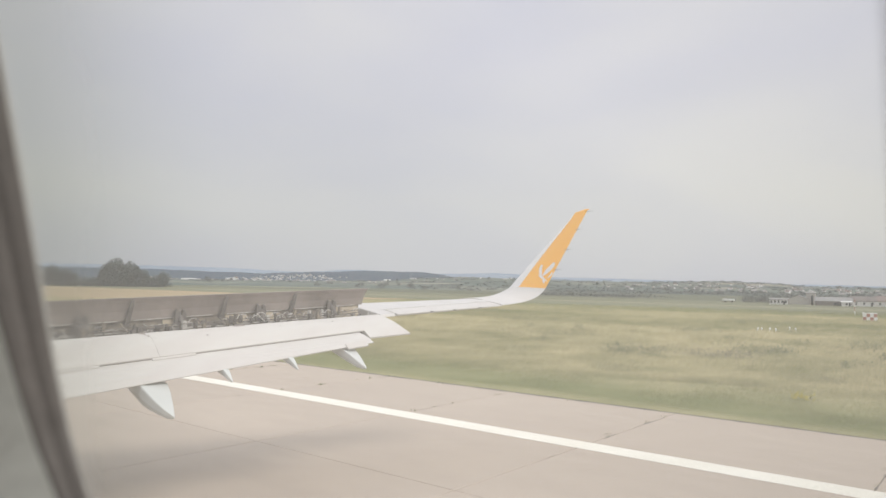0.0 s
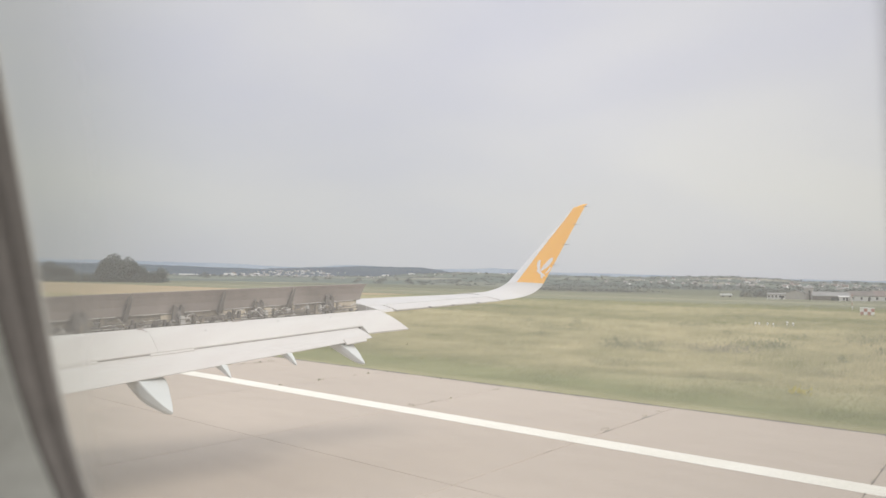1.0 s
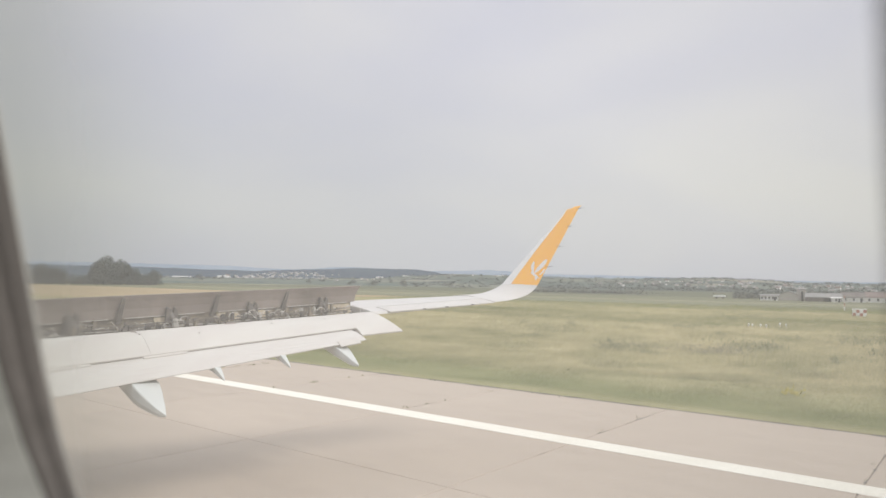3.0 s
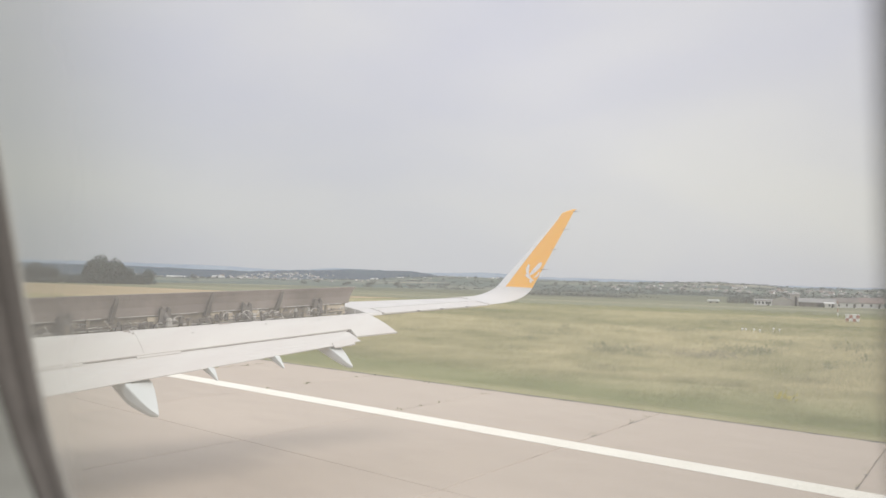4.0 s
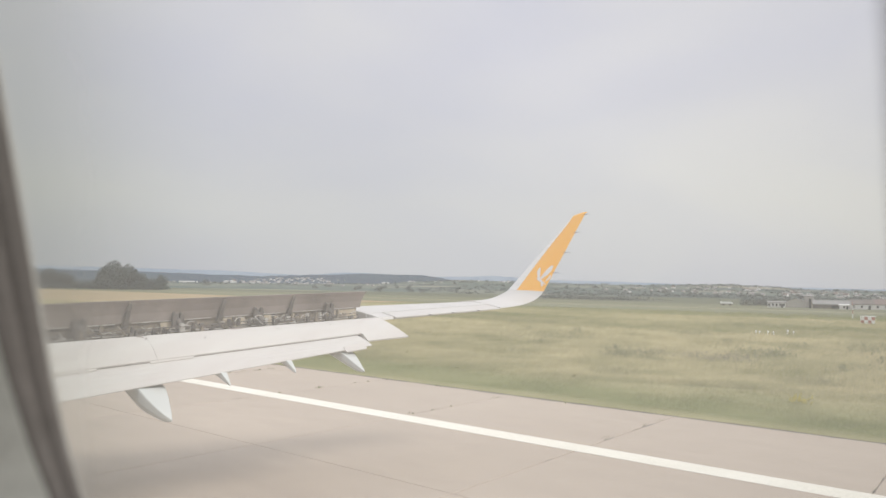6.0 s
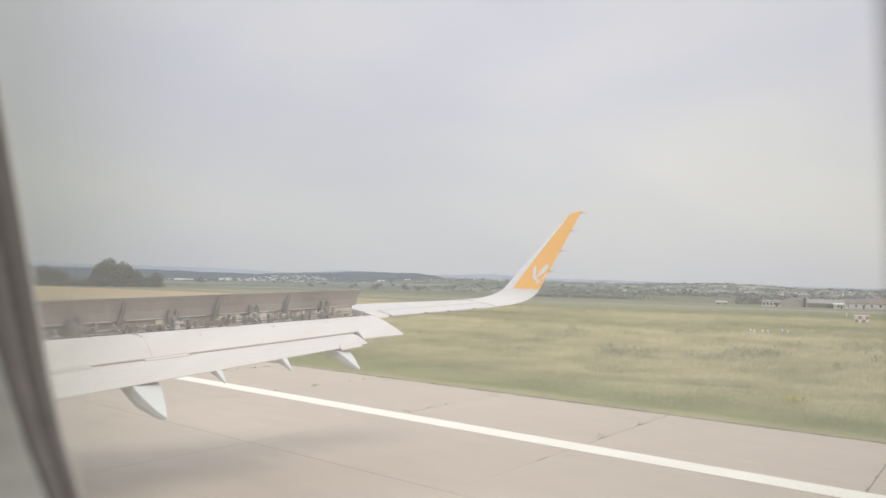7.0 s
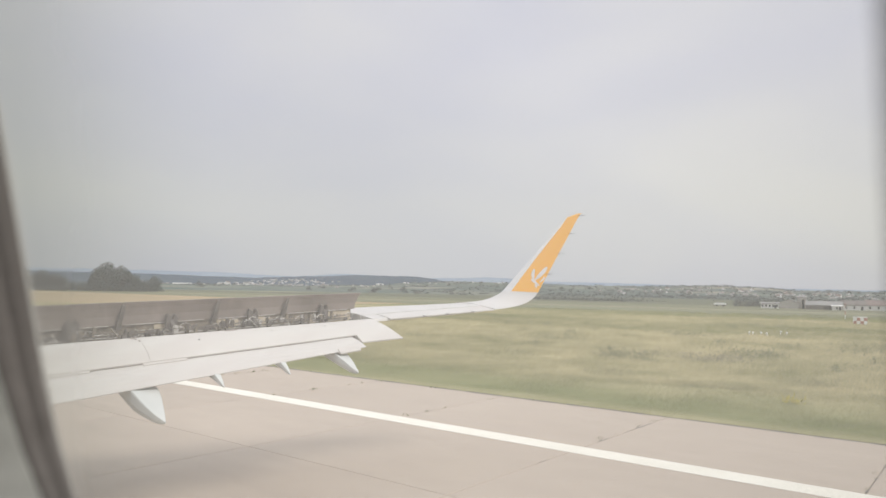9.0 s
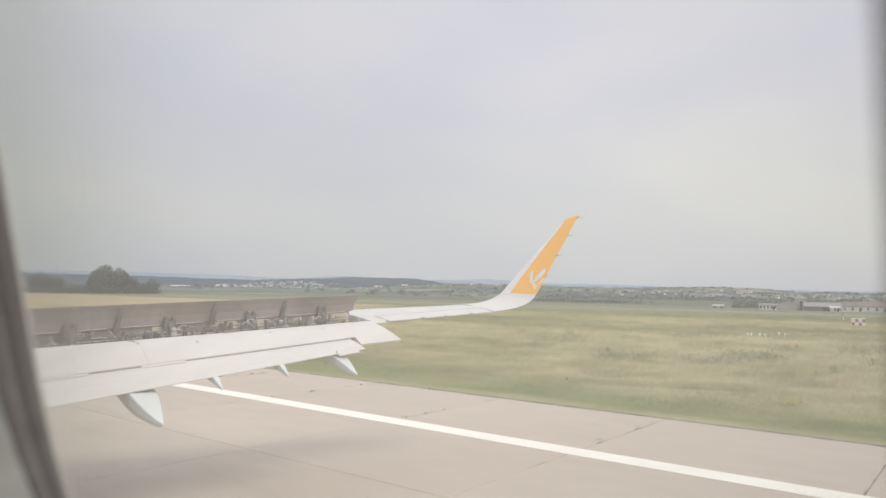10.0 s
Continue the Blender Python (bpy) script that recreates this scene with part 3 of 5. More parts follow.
for k in range(15):
    place_tree(small_tree, 18.5 + 0.78 * k, 408 + 4 * rng.random(), 0.36 + 0.16 * rng.random(), rng.random() * 6, 2.1)
for k in range(4):
    place_tree(small_tree, 74.6 + 0.9 * k, 262 + 5 * rng.random(), 0.40 + 0.06 * rng.random(), rng.random() * 6, 1.3)
far_tree = tree(9.0, 5.5, 900, 24, "distant dark tree between village houses", M_FARLEAF)
far_tree.matrix_world = Matrix.Translation(polar(33, 900, slope_z(33, 900) - 0.3))
for k in range(120):
    deg = 31 + 57 * rng.random()
    dist = 700 + 1100 * rng.random() ** 1.2 if k % 3 else 560 + 260 * rng.random()
    if deg < 41:
        if k % 2:
            continue
        dist += 500
    place_tree(far_tree, deg, dist, 0.26 + 0.30 * rng.random(), rng.random() * 6, 1.0 + 0.9 * rng.random(), slope_z(deg, dist) - 0.4)

# hedgerows and copses across the far slope, too many to count
fv, ff = [], []
fr = np.random.RandomState(14)
for row, dist_ in enumerate((575, 620, 690, 780, 880, 1000, 1150, 1320, 1520, 1720, 1880)):
    for k in range(9000):
        deg_ = 29 + 64 * fr.rand()
        gate = noise.noise((deg_ * 0.55, row * 5.3, 1.0)) + 0.5 * noise.noise((deg_ * 2.3, row * 3.1, 4.0))
        left_ = deg_ < 50 + 2 * math.sin(row * 2.0)
        belt_ = row < 2 and deg_ > 60
        if gate < (-0.45 if belt_ else 0.0 if row < 5 else 0.16) - (0.08 if deg_ > 70 else 0.0) or left_ and row < 7:
            continue
        d_ = dist_ * (1 + 0.05 * noise.noise((deg_ * 0.25, row * 2.2, 8.0)) + 0.008 * fr.normal())
        top_ = (1.5 + 3.4 * max(noise.noise((deg_ * 3.1, row * 9.0, 2.0)) + 0.2, 0)) * (0.7 + dist_ / 2600) * (0.5 if left_ else 1.1 if belt_ else 0.8)
        c = np.array(polar(deg_, d_, slope_z(deg_, d_) - 0.3 + top_ * fr.rand() ** 0.8))
        s = (0.45 + 0.5 * fr.rand()) * (0.6 + dist_ / 1700)
        u, w = fr.normal(size=3) * (0.8, 0.8, 0.4), fr.normal(size=3) * (0.8, 0.8, 0.4)
        b = len(fv)
        fv += [tuple(c - u * s), tuple(c + w * s), tuple(c + u * s)]
        ff.append((b, b + 1, b + 2))
tagged(raw("far_woods", fv, ff, M_FARLEAF), "grey-green hedgerows and copses across the far slope", "woods", kind="stuff")

# low hedge belt along the far side of the meadow
hv, hf = [], []
hr = np.random.RandomState(4)
for k in range(11000):
    y = -40 + 230 * hr.rand()
    x = 262 + 26 * math.sin(y * 0.011) + hr.normal() * 3 + 0.10 * y
    if math.sin(y * 0.05) + math.sin(y * 0.021 + 2) < -0.9 + 0.3 * hr.normal():
        continue
    z = abs(hr.normal()) * 0.55
    s = 0.28 + 0.3 * hr.rand()
    u = hr.normal(size=3) * 0.6
    w = hr.normal(size=3) * 0.6
    c = np.array((x, y, z + 0.2))
    b = len(hv)
    hv += [tuple(c - u * s), tuple(c + w * s), tuple(c + u * s)]
    hf.append((b, b + 1, b + 2))
tagged(raw("hedge", hv, hf, M_FARLEAF), "low dark hedge along the far edge of the meadow", "hedge", kind="stuff")


# ---- houses ----
def gable(bm, w, d, h, rise, over=0.4):
    a, b = w / 2 + over, d / 2 + over
    t = 0.25
    for s in (-1, 1):
        lo, hi = Vector((0, s * b, h - 0.1)), Vector((0, 0, h + rise))
        q = [Vector((x, p.y, p.z)) for x in (-a, a) for p in (lo, hi)]
        q = [q[0], q[2], q[3], q[1]]
        loft([q, [p + Vector((0, 0, t)) for p in q]], bm=bm)
    return bm


def house(name, w, d, h, rise, wall, roof, label, category, group, windows=3, gate=False):
    root = tagged(empty(name), label, category, group)
    b = bmesh.new()
    prof = [(-d / 2, 0), (d / 2, 0), (d / 2, h), (0, h + rise), (-d / 2, h)]
    loft([[(x, y, z) for y, z in prof] for x in (-w / 2, w / 2)], bm=b)
    part("wall", b, wall, root)
    part("roof", gable(bmesh.new(), w, d, h, rise), roof, root)
    for s in (-1, 1):
        for k in range(windows):
            x = (k + 0.5) / windows * w - w / 2
            pane = part("window", box(bmesh.new(), (x, s * (d / 2 + 0.02), h * 0.58), (0.95, 0.1, 1.2)), M_DARK, root)
            part("sill", box(bmesh.new(), (x, s * (d / 2 + 0.1), h * 0.58 - 0.66), (1.1, 0.24, 0.08)), wall, pane)
    if gate:
        part("gate", box(bmesh.new(), (w * 0.12, -d / 2 - 0.05, h * 0.4), (w * 0.22, 0.12, h * 0.8)), M_DARK, root)
    else:
        part("door", box(bmesh.new(), (w * 0.31, -d / 2 - 0.05, 1.0), (0.95, 0.12, 2.0)), M_DARK, root)
    return root


G = "village houses"
h1 = house("house", 11, 8, 4.8, 3.2, M_PLASTER, M_TILE, "white plastered house with a red tiled roof", "house", G)
h1.matrix_world = Matrix.LocRotScale(polar(35, 1650, slope_z(35, 1650)), Euler((0, 0, 0.4)), None)
h2 = house("house", 13, 8, 3.2, 2.6, M_PLASTER, M_SHEET, "pale low house with a grey roof", "house", G)
h2.matrix_world = Matrix.LocRotScale(polar(36.4, 1600, slope_z(36.4, 1600)), Euler((0, 0, -0.5)), None)
h3 = house("house", 12, 8, 3.6, 2.8, M_PLASTER2, M_SHEET, "grey-beige rendered house with a dull roof", "house", G)
h3.matrix_world = Matrix.LocRotScale(polar(37.5, 1620, slope_z(37.5, 1620)), Euler((0, 0, 0.9)), None)
for k in range(185):
    if k < 55:
        deg, dist = 29 + 14 * rng.random(), 1500 + 300 * rng.random()
    elif k < 75:
        deg, dist = 42 + 16 * rng.random(), 950 + 500 * rng.random()
    else:
        deg, dist = 64 + 24 * rng.random() ** 0.7, 690 + 420 * rng.random()
    src = rng.choice((h1, h2, h3, h3, h3))
    m = Matrix.LocRotScale(polar(deg, dist, slope_z(deg, dist) - 0.3), Euler((0, 0, rng.random() * 6.3)), Vector((1, 1, 1)) * (0.28 + 0.20 * rng.random()))
    copy_thing(src, m)

# hillside town below the wooded ridge
ridge_h = curve((35, 20), (38, 41), (42, 49), (45, 57), (49.5, 56), (52, 40))
for k in range(105):
    deg = 39.8 + 3.6 * rng.gauss(0, 0.5)
    f_ = 0.05 + 0.5 * rng.random()
    m = Matrix.LocRotScale(polar(deg, 2400 + 600 * f_, ridge_h(deg) * math.sin(f_ * math.pi / 2) ** 1.4), Euler((0, 0, rng.random() * 6.3)), Vector((1, 1, 1)) * (0.4 + 0.45 * rng.random()))
    copy_thing(rng.choice((h2, h2, h3)), m)
hall = house("warehouse", 34, 14, 5.0, 0.8, M_PLASTER, M_PLASTER, "long white warehouse on the far plain", "warehouse", "far warehouses", 7, True)
hall.matrix_world = Matrix.LocRotScale(polar(31.6, 1500, 3.0), Euler((0, 0, radians(-30))), Vector((0.85, 0.85, 0.85)))
for deg, dist, turn, s in ((28.6, 1560, -25, 0.7), (34.6, 1600, -40, 0.6), (36.6, 1650, -30, 0.75), (46.8, 1250, -45, 0.45), (48.9, 1200, -40, 0.35)):
    copy_thing(hall, Matrix.LocRotScale(polar(deg, dist, slope_z(deg, dist) + 2.0), Euler((0, 0, radians(turn))), Vector((s, s, s))))

# sheds and barns at the far side of the field
M_BOARD = mat("weathered_board", (0.20, 0.18, 0.165), (0.14, 0.125, 0.115), 0.5, 0.85, 0, 0.2)
M_PALEROOF = mat("pale_fibre_roof", (0.27, 0.27, 0.26), (0.22, 0.22, 0.215), 0.3, 0.75, 0, 0.1)


def farm(name, deg, dist, turn, w, d, h, rise, wall_, roof_, label, category, windows=0, gate=True):
    k = 0.55
    ob = house(name, w / k, d / k, h / k, rise / k, wall_, roof_, label, category, "", windows, gate)
    ob.matrix_world = Matrix.LocRotScale(polar(deg, dist, GROUND_Z), Euler((0, 0, radians(turn))), Vector((k, k, k)))
    return ob


farm("shed", 76.6, 240, -77, 5.0, 3.4, 1.5, 0.35, M_PLASTER, M_SHEET, "low white shed with a row of small windows", "shed", 5, False)
farm("barn", 77.9, 246, 10, 9.0, 5.4, 1.9, 0.9, M_PLASTER2, M_SHEET, "beige rendered barn with its gable towards the runway", "barn")
farm("barn", 78.7, 245, -80, 2.6, 2.6, 3.6, 0.3, M_PLASTER2, M_SHEET, "narrow plastered tower beside the barns", "barn")
farm("barn", 80.1, 243, -80, 9.5, 8.5, 1.3, 1.15, M_BOARD, M_PALEROOF, "long dark boarded barn under a pale fibre-cement roof", "barn")
farm("shed", 80.9, 236, -80, 2.5, 2.4, 1.2, 0.2, M_PLASTER, M_PLASTER, "small white box-shaped shed before the barn", "shed", 1, False)
farm("house", 81.9, 244, -75, 6.2, 5.0, 1.5, 1.3, M_PLASTER, M_BOARD, "white house under a dark brown roof", "house", 3, False)
farm("house", 83.4, 248, -82, 6.6, 7.0, 1.5, 1.5, M_PLASTER, M_TILE, "white house with a broad red tiled roof", "house", 3, False)
farm("barn", 86.0, 250, 12, 8.0, 7.5, 1.3, 0.9, M_PLASTER2, M_SHEET, "low beige barn at the end of the farm", "barn")


# ---- white trailer and checkered shelter on the field ----
def trailer():
    root = tagged(empty("trailer"), "white box trailer parked at the field edge", "trailer")
    part("body", box(bmesh.new(), (0, 0, 1.35), (4.6, 1.9, 0.9), bevel=0.08), M_WHITE, root)
    part("chassis", box(bmesh.new(), (0.3, 0, 0.85), (5.2, 0.8, 0.16), bevel=0.02), M_RIB, root)
    for x in (-1.4, 1.2):
        for y in (-0.8, 0.8):
            b = bmesh.new()
            tube(b, [(x, y - 0.12, 0.42), (x, y + 0.12, 0.42)], 0.42, 14)
            wheel = part("wheel", b, M_TYRE, root)
            c = bmesh.new()
            tube(c, [(x, y - 0.14, 0.42), (x, y + 0.14, 0.42)], 0.2, 10)
            part("rim", c, M_PIPE, wheel)
    return root


van = trailer()
van.matrix_world = Matrix.LocRotScale(polar(73.2, 255, GROUND_Z), Euler((0, 0, radians(101))), Vector((0.8, 0.8, 0.66)))


def shelter():
    root = tagged(empty("shelter"), "small equipment shelter checkered in red and white", "shelter")
    part("body", box(bmesh.new(), (0, 0, 1.0), (2.8, 2.0, 1.6), bevel=0.03), M_WHITE, root)
    part("roof", box(bmesh.new(), (0, 0, 1.86), (3.0, 2.2, 0.12), bevel=0.02), M_WHITE, root)
    for i in range(4):
        for j in range(2):
            if (i + j) % 2 == 0:
                part("red_panel", box(bmesh.new(), (-1.05 + 0.7 * i, -1.01, 0.62 + 0.78 * j), (0.68, 0.03, 0.76)), M_RED, root)
    for x in (-1.2, 1.2):
        for y in (-0.8, 0.8):
            part("leg", box(bmesh.new(), (x, y, 0.12), (0.14, 0.14, 0.24)), M_RIB, root)
    return root


hut = shelter()
hut.matrix_world = Matrix.LocRotScale(polar(82.3, 118, GROUND_Z), Euler((0, 0, radians(-80))), Vector((0.62, 0.62, 0.62)))



def field_light(h):
    root = tagged(empty("field_light"), "small white airfield light on a short post", "light", "airfield lights in the grass")
    b = bmesh.new()
    tube(b, [(0, 0, 0), (0, 0, h)], 0.035, 8)
    part("post", b, M_WHITE, root)
    b = bmesh.new()
    tube(b, [(-0.07, 0, h), (0.0, 0, h + 0.03), (0.10, 0, h + 0.03)], 0.06, 8, 0.09)
    part("lamp_housing", b, M_WHITE, root)
    part("foot", box(bmesh.new(), (0, 0, 0.03), (0.22, 0.22, 0.06), bevel=0.01), M_LUG, root)
    return root


light_a = field_light(0.42)
light_a.matrix_world = Matrix.Translation(polar(75.2, 75.5, GROUND_Z))
for deg, dist, turn in ((75.45, 75.0, 10), (76.0, 75.5, -5), (76.4, 74.8, 20), (77.3, 79.0, 0), (77.7, 77.0, 15)):
    copy_thing(light_a, Matrix.LocRotScale(polar(deg, dist, GROUND_Z), Euler((0, 0, radians(turn))), None))


def mast():
    root = tagged(empty("marker_mast"), "slim white and red banded marker mast in the grass", "mast")
    for k in range(4):
        b = bmesh.new()
        tube(b, [(0, 0, 0.72 * k), (0, 0, 0.72 * (k + 1))], 0.075 - 0.008 * k, 10)
        part("band", b, M_RED if k % 2 else M_WHITE, root)
    part("crossarm", box(bmesh.new(), (0, 0, 2.1), (0.08, 0.9, 0.08), bevel=0.01), M_WHITE, root)
    return root


mast().matrix_world = Matrix.Translation(polar(81.4, 150, GROUND_Z))

# ---- wing ----
wing = tagged(empty("airplane_wing", (8, 12, 0)), "white airliner wing with raised spoilers and upturned orange tip", "wing")
WINV = Matrix.Translation((-8, -12, 0))


def wpart(name, bm, material, parent=None, label="", smooth=False):
    """A part of the wing, given in the world's metres."""
    ob = part(name, bm, material, parent or wing, label, smooth)
    if not parent:
        ob.matrix_parent_inverse = WINV
    return ob


SWEEP = math.tan(radians(16))


def te(x, off=0.0):
    """Y of the trailing edge line, off metres ahead of it."""
    return 9.07 + off + (15.4 - x) * SWEEP


def chord(x):
    return 1.45 + (14.1 - x) * 0.222


def te_z(x):
    return 3.36 + (x - 11.3) * 0.067


def skin(x, f):
    """Upper surface at f of the chord from the trailing edge."""
    hump = 1 - (1 - f / 0.7) ** 2 if f < 0.7 else 1 - 0.9 * ((f - 0.7) / 0.3) ** 2
    return te_z(x) + 0.085 * chord(x) * hump


def under(x, f):
    return te_z(x) - 0.012 + 0.085 * chord(x) * (0.1 * f - 0.62 * math.sin(math.pi * min(f, 1)) ** 0.7 * 1.0)


def wing_section(x, f0, n=12):
    up = [(x, te(x) + (f0 + (1 - f0) * i / n) * chord(x), skin(x, f0 + (1 - f0) * i / n)) for i in range(n + 1)]
    lo = [(x, te(x) + (f0 + (1 - f0) * i / n) * chord(x), under(x, f0 + (1 - f0) * i / n)) for i in range(n, -1, -1)]
    return up + lo[1:]


def hinge_f(x):
    return 0.95 / chord(x)


wpart("wing_box", loft([wing_section(x, hinge_f(x)) for x in (-0.7, 4.0, 6.0, 8.0, 9.5, 10.9)]), M_PAINT, smooth=False)
# outer panel: fixed skin, then the aileron behind a fine gap
AIL = 0.42
wpart("outer_panel", loft([wing_section(x, AIL / chord(x)) for x in (10.9, 12.0, 13.0, 14.1)]), M_PAINT)
wpart("shroud", loft([[(x, te(x, a), skin(x, max(a, 0.0) / chord(x)) + dz) for a, dz in ((AIL, -0.004), (0.06, -0.002), (0.04, -0.05), (AIL, -0.1))]
                      for x in (10.92, 11.25)]), M_PAINT)


def aileron_section(x, lift=0.0):
    pts = []
    for i in range(7):
        a = (AIL - 0.018) * i / 6
        pts.append((x, te(x, a), skin(x, a / chord(x)) - 0.004 + lift))
    pts.append((x, te(x, AIL - 0.018), te_z(x) - 0.06))
    pts.append((x, te(x, 0), te_z(x) - 0.02))
    return pts


aileron = wpart("aileron", loft([aileron_section(x) for x in (11.29, 12.2, 13.1, 14.05)]), M_FLAP, None, "white aileron with dark hinge gap")
for x in (12.1, 12.7, 13.4):
    wpart("tab_joint", box(bmesh.new(), (x, te(x, -0.02), te_z(x) - 0.006), (0.03, 0.09, 0.02)), M_RIB, aileron)


# winglet: a curved blend, then a flat swept blade
def blend(p0, p1, p2, p3, n):
    out = []
    for i in range(n + 1):
        t = i / n
        out.append(Vector(p0) * (1 - t) ** 3 + Vector(p1) * 3 * t * (1 - t) ** 2 + Vector(p2) * 3 * t * t * (1 - t) + Vector(p3) * t ** 3)
    return out


B_TE, T_TE = Vector((15.35, 9.04, 3.96)), Vector((16.10, 8.30, 5.93))
B_LE, T_LE = Vector((15.36, 10.10, 3.97)), Vector((16.075, 8.63, 5.885))
blend_te = blend((14.1, 9.45, 3.548), (14.75, 9.27, 3.60), (15.20, 9.14, 3.68), B_TE, 10)
blend_le = blend((14.1, 10.9, 3.62), (14.75, 10.72, 3.66), (15.15, 10.38, 3.70), B_LE, 10)


def airfoil_ring(tp, lp, side, thick, f0=0.0, f1=1.0, n=9):
    """Section from trailing edge tp to leading edge lp; side points to the upper, inner face."""
    up, lo = [], []
    c = (lp - tp).length
    for i in range(n + 1):
        f = f0 + (f1 - f0) * i / n
        h = thick * c * (f ** 0.9 * 1.35 if f < 0.55 else (1 - ((f - 0.55) / 0.45) ** 2.2) * 0.79) + 0.004
        p = tp.lerp(lp, f)
        up.append(p + side * h)
        lo.append(p - side * h * 0.7)
    return up + lo[::-1]


sides = []
for i in range(11):
    a = blend_te[min(i + 1, 10)] - blend_te[max(i - 1, 0)] if i < 10 else T_TE - B_TE
    chordv = blend_le[i] - blend_te[i]
    s = a.cross(chordv).normalized()
    sides.append(s)
wpart("winglet_blend", loft([airfoil_ring(blend_te[i], blend_le[i], sides[i], 0.085 - 0.035 * i / 10) for i in range(11)]), M_PAINT, smooth=False)
BS = (T_TE - B_TE).cross(B_LE - B_TE).normalized()
blade = []
for i in range(13):
    s = i / 12
    blade.append((B_TE.lerp(T_TE, s), B_LE.lerp(T_LE, s), s))


def strip(f0, f1):
    """Rings of the blade between two chord fractions, which may shift along it."""
    rings = []
    for tp, lp, s in blade:
        rings.append(airfoil_ring(tp, lp, BS, 0.05, f0(s), f1(s)))
    return rings


def white_from(s):
    return 0.72 + 0.13 * s if s < 0.9 else min(0.999, 0.837 + (s - 0.9) * 1.62)


winglet = wpart("winglet_face", loft(strip(lambda s: 0.0, white_from)), M_ORANGE, None, "bright orange painted winglet blade")
wpart("leading_edge", loft(strip(lambda s: white_from(s) + 0.002, lambda s: 1.0)), M_LEAD, None, "pale grey winglet leading edge")
tipr = [airfoil_ring(T_TE.lerp(T_TE + Vector((0.03, -0.05, 0.05)), k), T_LE.lerp(T_TE + Vector((0.03, 0.06, 0.05)), k * 0.9), BS, 0.05 * (1 - 0.6 * k)) for k in (0.0, 0.5, 0.85, 1.0)]
wpart("winglet_tip", loft(tipr), M_ORANGE, smooth=False)


def on_blade(f, s, lift=0.0):
    tp, lp = B_TE.lerp(T_TE, s), B_LE.lerp(T_LE, s)
    c, f = (lp - tp).length, max(f, 0.01)
    h = 0.05 * c * (f ** 0.9 * 1.35 if f < 0.55 else (1 - ((f - 0.55) / 0.45) ** 2.2) * 0.79) + 0.004
    return tp.lerp(lp, f) + BS * (h + lift)


def feather(spine, width, name):
    """A curved tapering white shape lying on the blade."""
    up, lo = [], []
    n = 12
    for i in range(n + 1):
        t = i / n
        p = [spine[0][k] * (1 - t) ** 2 + spine[1][k] * 2 * t * (1 - t) + spine[2][k] * t * t for k in (0, 1)]
        w = 1.2 * width * math.sin(math.pi * min(1, t * 0.86 + 0.12)) ** 0.8
        up.append((p[0] + w, p[1] + w * 0.12))
        lo.append((p[0] - w, p[1] - w * 0.12))
    b = bmesh.new()
    loft([[on_blade(*u, z) for z in (0.003, 0.008)] + [on_blade(*v, z) for z in (0.008, 0.003)] for u, v in zip(up, lo)], bm=b)
    return part(name, b, M_EMBLEM, winglet)


feather([(0.150, 0.325), (0.17, 0.255), (0.25, 0.155)], 0.062, "emblem_wing")
feather([(0.215, 0.275), (0.23, 0.225), (0.27, 0.155)], 0.036, "emblem_wing")
feather([(0.510, 0.295), (0.46, 0.215), (0.26, 0.135)], 0.048, "emblem_wing")
feather([(0.35, 0.165), (0.25, 0.125), (0.06, 0.085)], 0.085, "emblem_body")
feather([(0.05, 0.205), (0.015, 0.165), (0.10, 0.125)], 0.020, "emblem_head")
feather([(0.17, 0.110), (0.14, 0.080), (0.11, 0.060)], 0.030, "emblem_tail")
for s in (0.235, 0.495, 0.755, 0.99):
    p = B_TE.lerp(T_TE, s)
    b = bmesh.new()
    tube(b, [p + Vector((0, 0.05, 0)), p + Vector((0.01, -0.05, 0.005))], 0.012, 6, 0.008)
    tube(b, [p + Vector((0.01, -0.05, 0.005)), p + Vector((0.025, -0.16, 0.008))], 0.004, 5)
    wpart("static_wick", b, M_WICK, None, "thin black static discharge wick")


# flaps
def zA(x):
    return 2.99 + 0.0625 * (x - 5.08)


def zG(x):
    return 2.56 + 0.0962 * (x - 5.04)


def zT(x):
    return 2.16 + 0.1325 * (x - 4.94)


def main_flap_ring(x, g=-0.35, drop=0.0, slant=0.0):
    a, gz = zA(x), zG(x) - drop
    pts = []
    for i in range(7):
        f = i / 6
        off = 0.10 + (g - 0.10) * f
        z = a + (gz - a) * f + 0.045 * math.sin(math.pi * f)
        q = slant * f ** 1.2
        pts.append((x + q, te(x + q, off), z))
    pts += [(x + slant, te(x + slant, g + 0.01), gz - 0.025), (x + slant * 0.5, te(x, 0.0), a - 0.33), (x, te(x, 0.26), a - 0.22), (x, te(x, 0.30), a - 0.09), (x, te(x, 0.22), a - 0.015)]
    return pts


mf = loft([main_flap_ring(x) for x in (1.5, 4.0, 6.45)])
main_flap = wpart("main_flap", mf, M_FLAP, None, "white lowered flap panel with faint dirt streaks")
wpart("main_flap", loft([main_flap_ring(x) for x in (6.4535, 8.5, 10.22)] + [main_flap_ring(10.24, -0.5, 0.14), main_flap_ring(10.90, -0.5, 0.14, 0.26)]), M_FLAP)
wpart("flap_nose_seal", loft([[(x, te(x, o), zA(x) + z) for o, z in ((0.125, -0.004), (0.112, 0.002), (0.104, -0.004), (0.115, -0.02))] for x in (1.5, 6.0, 10.85)]), M_RIB)

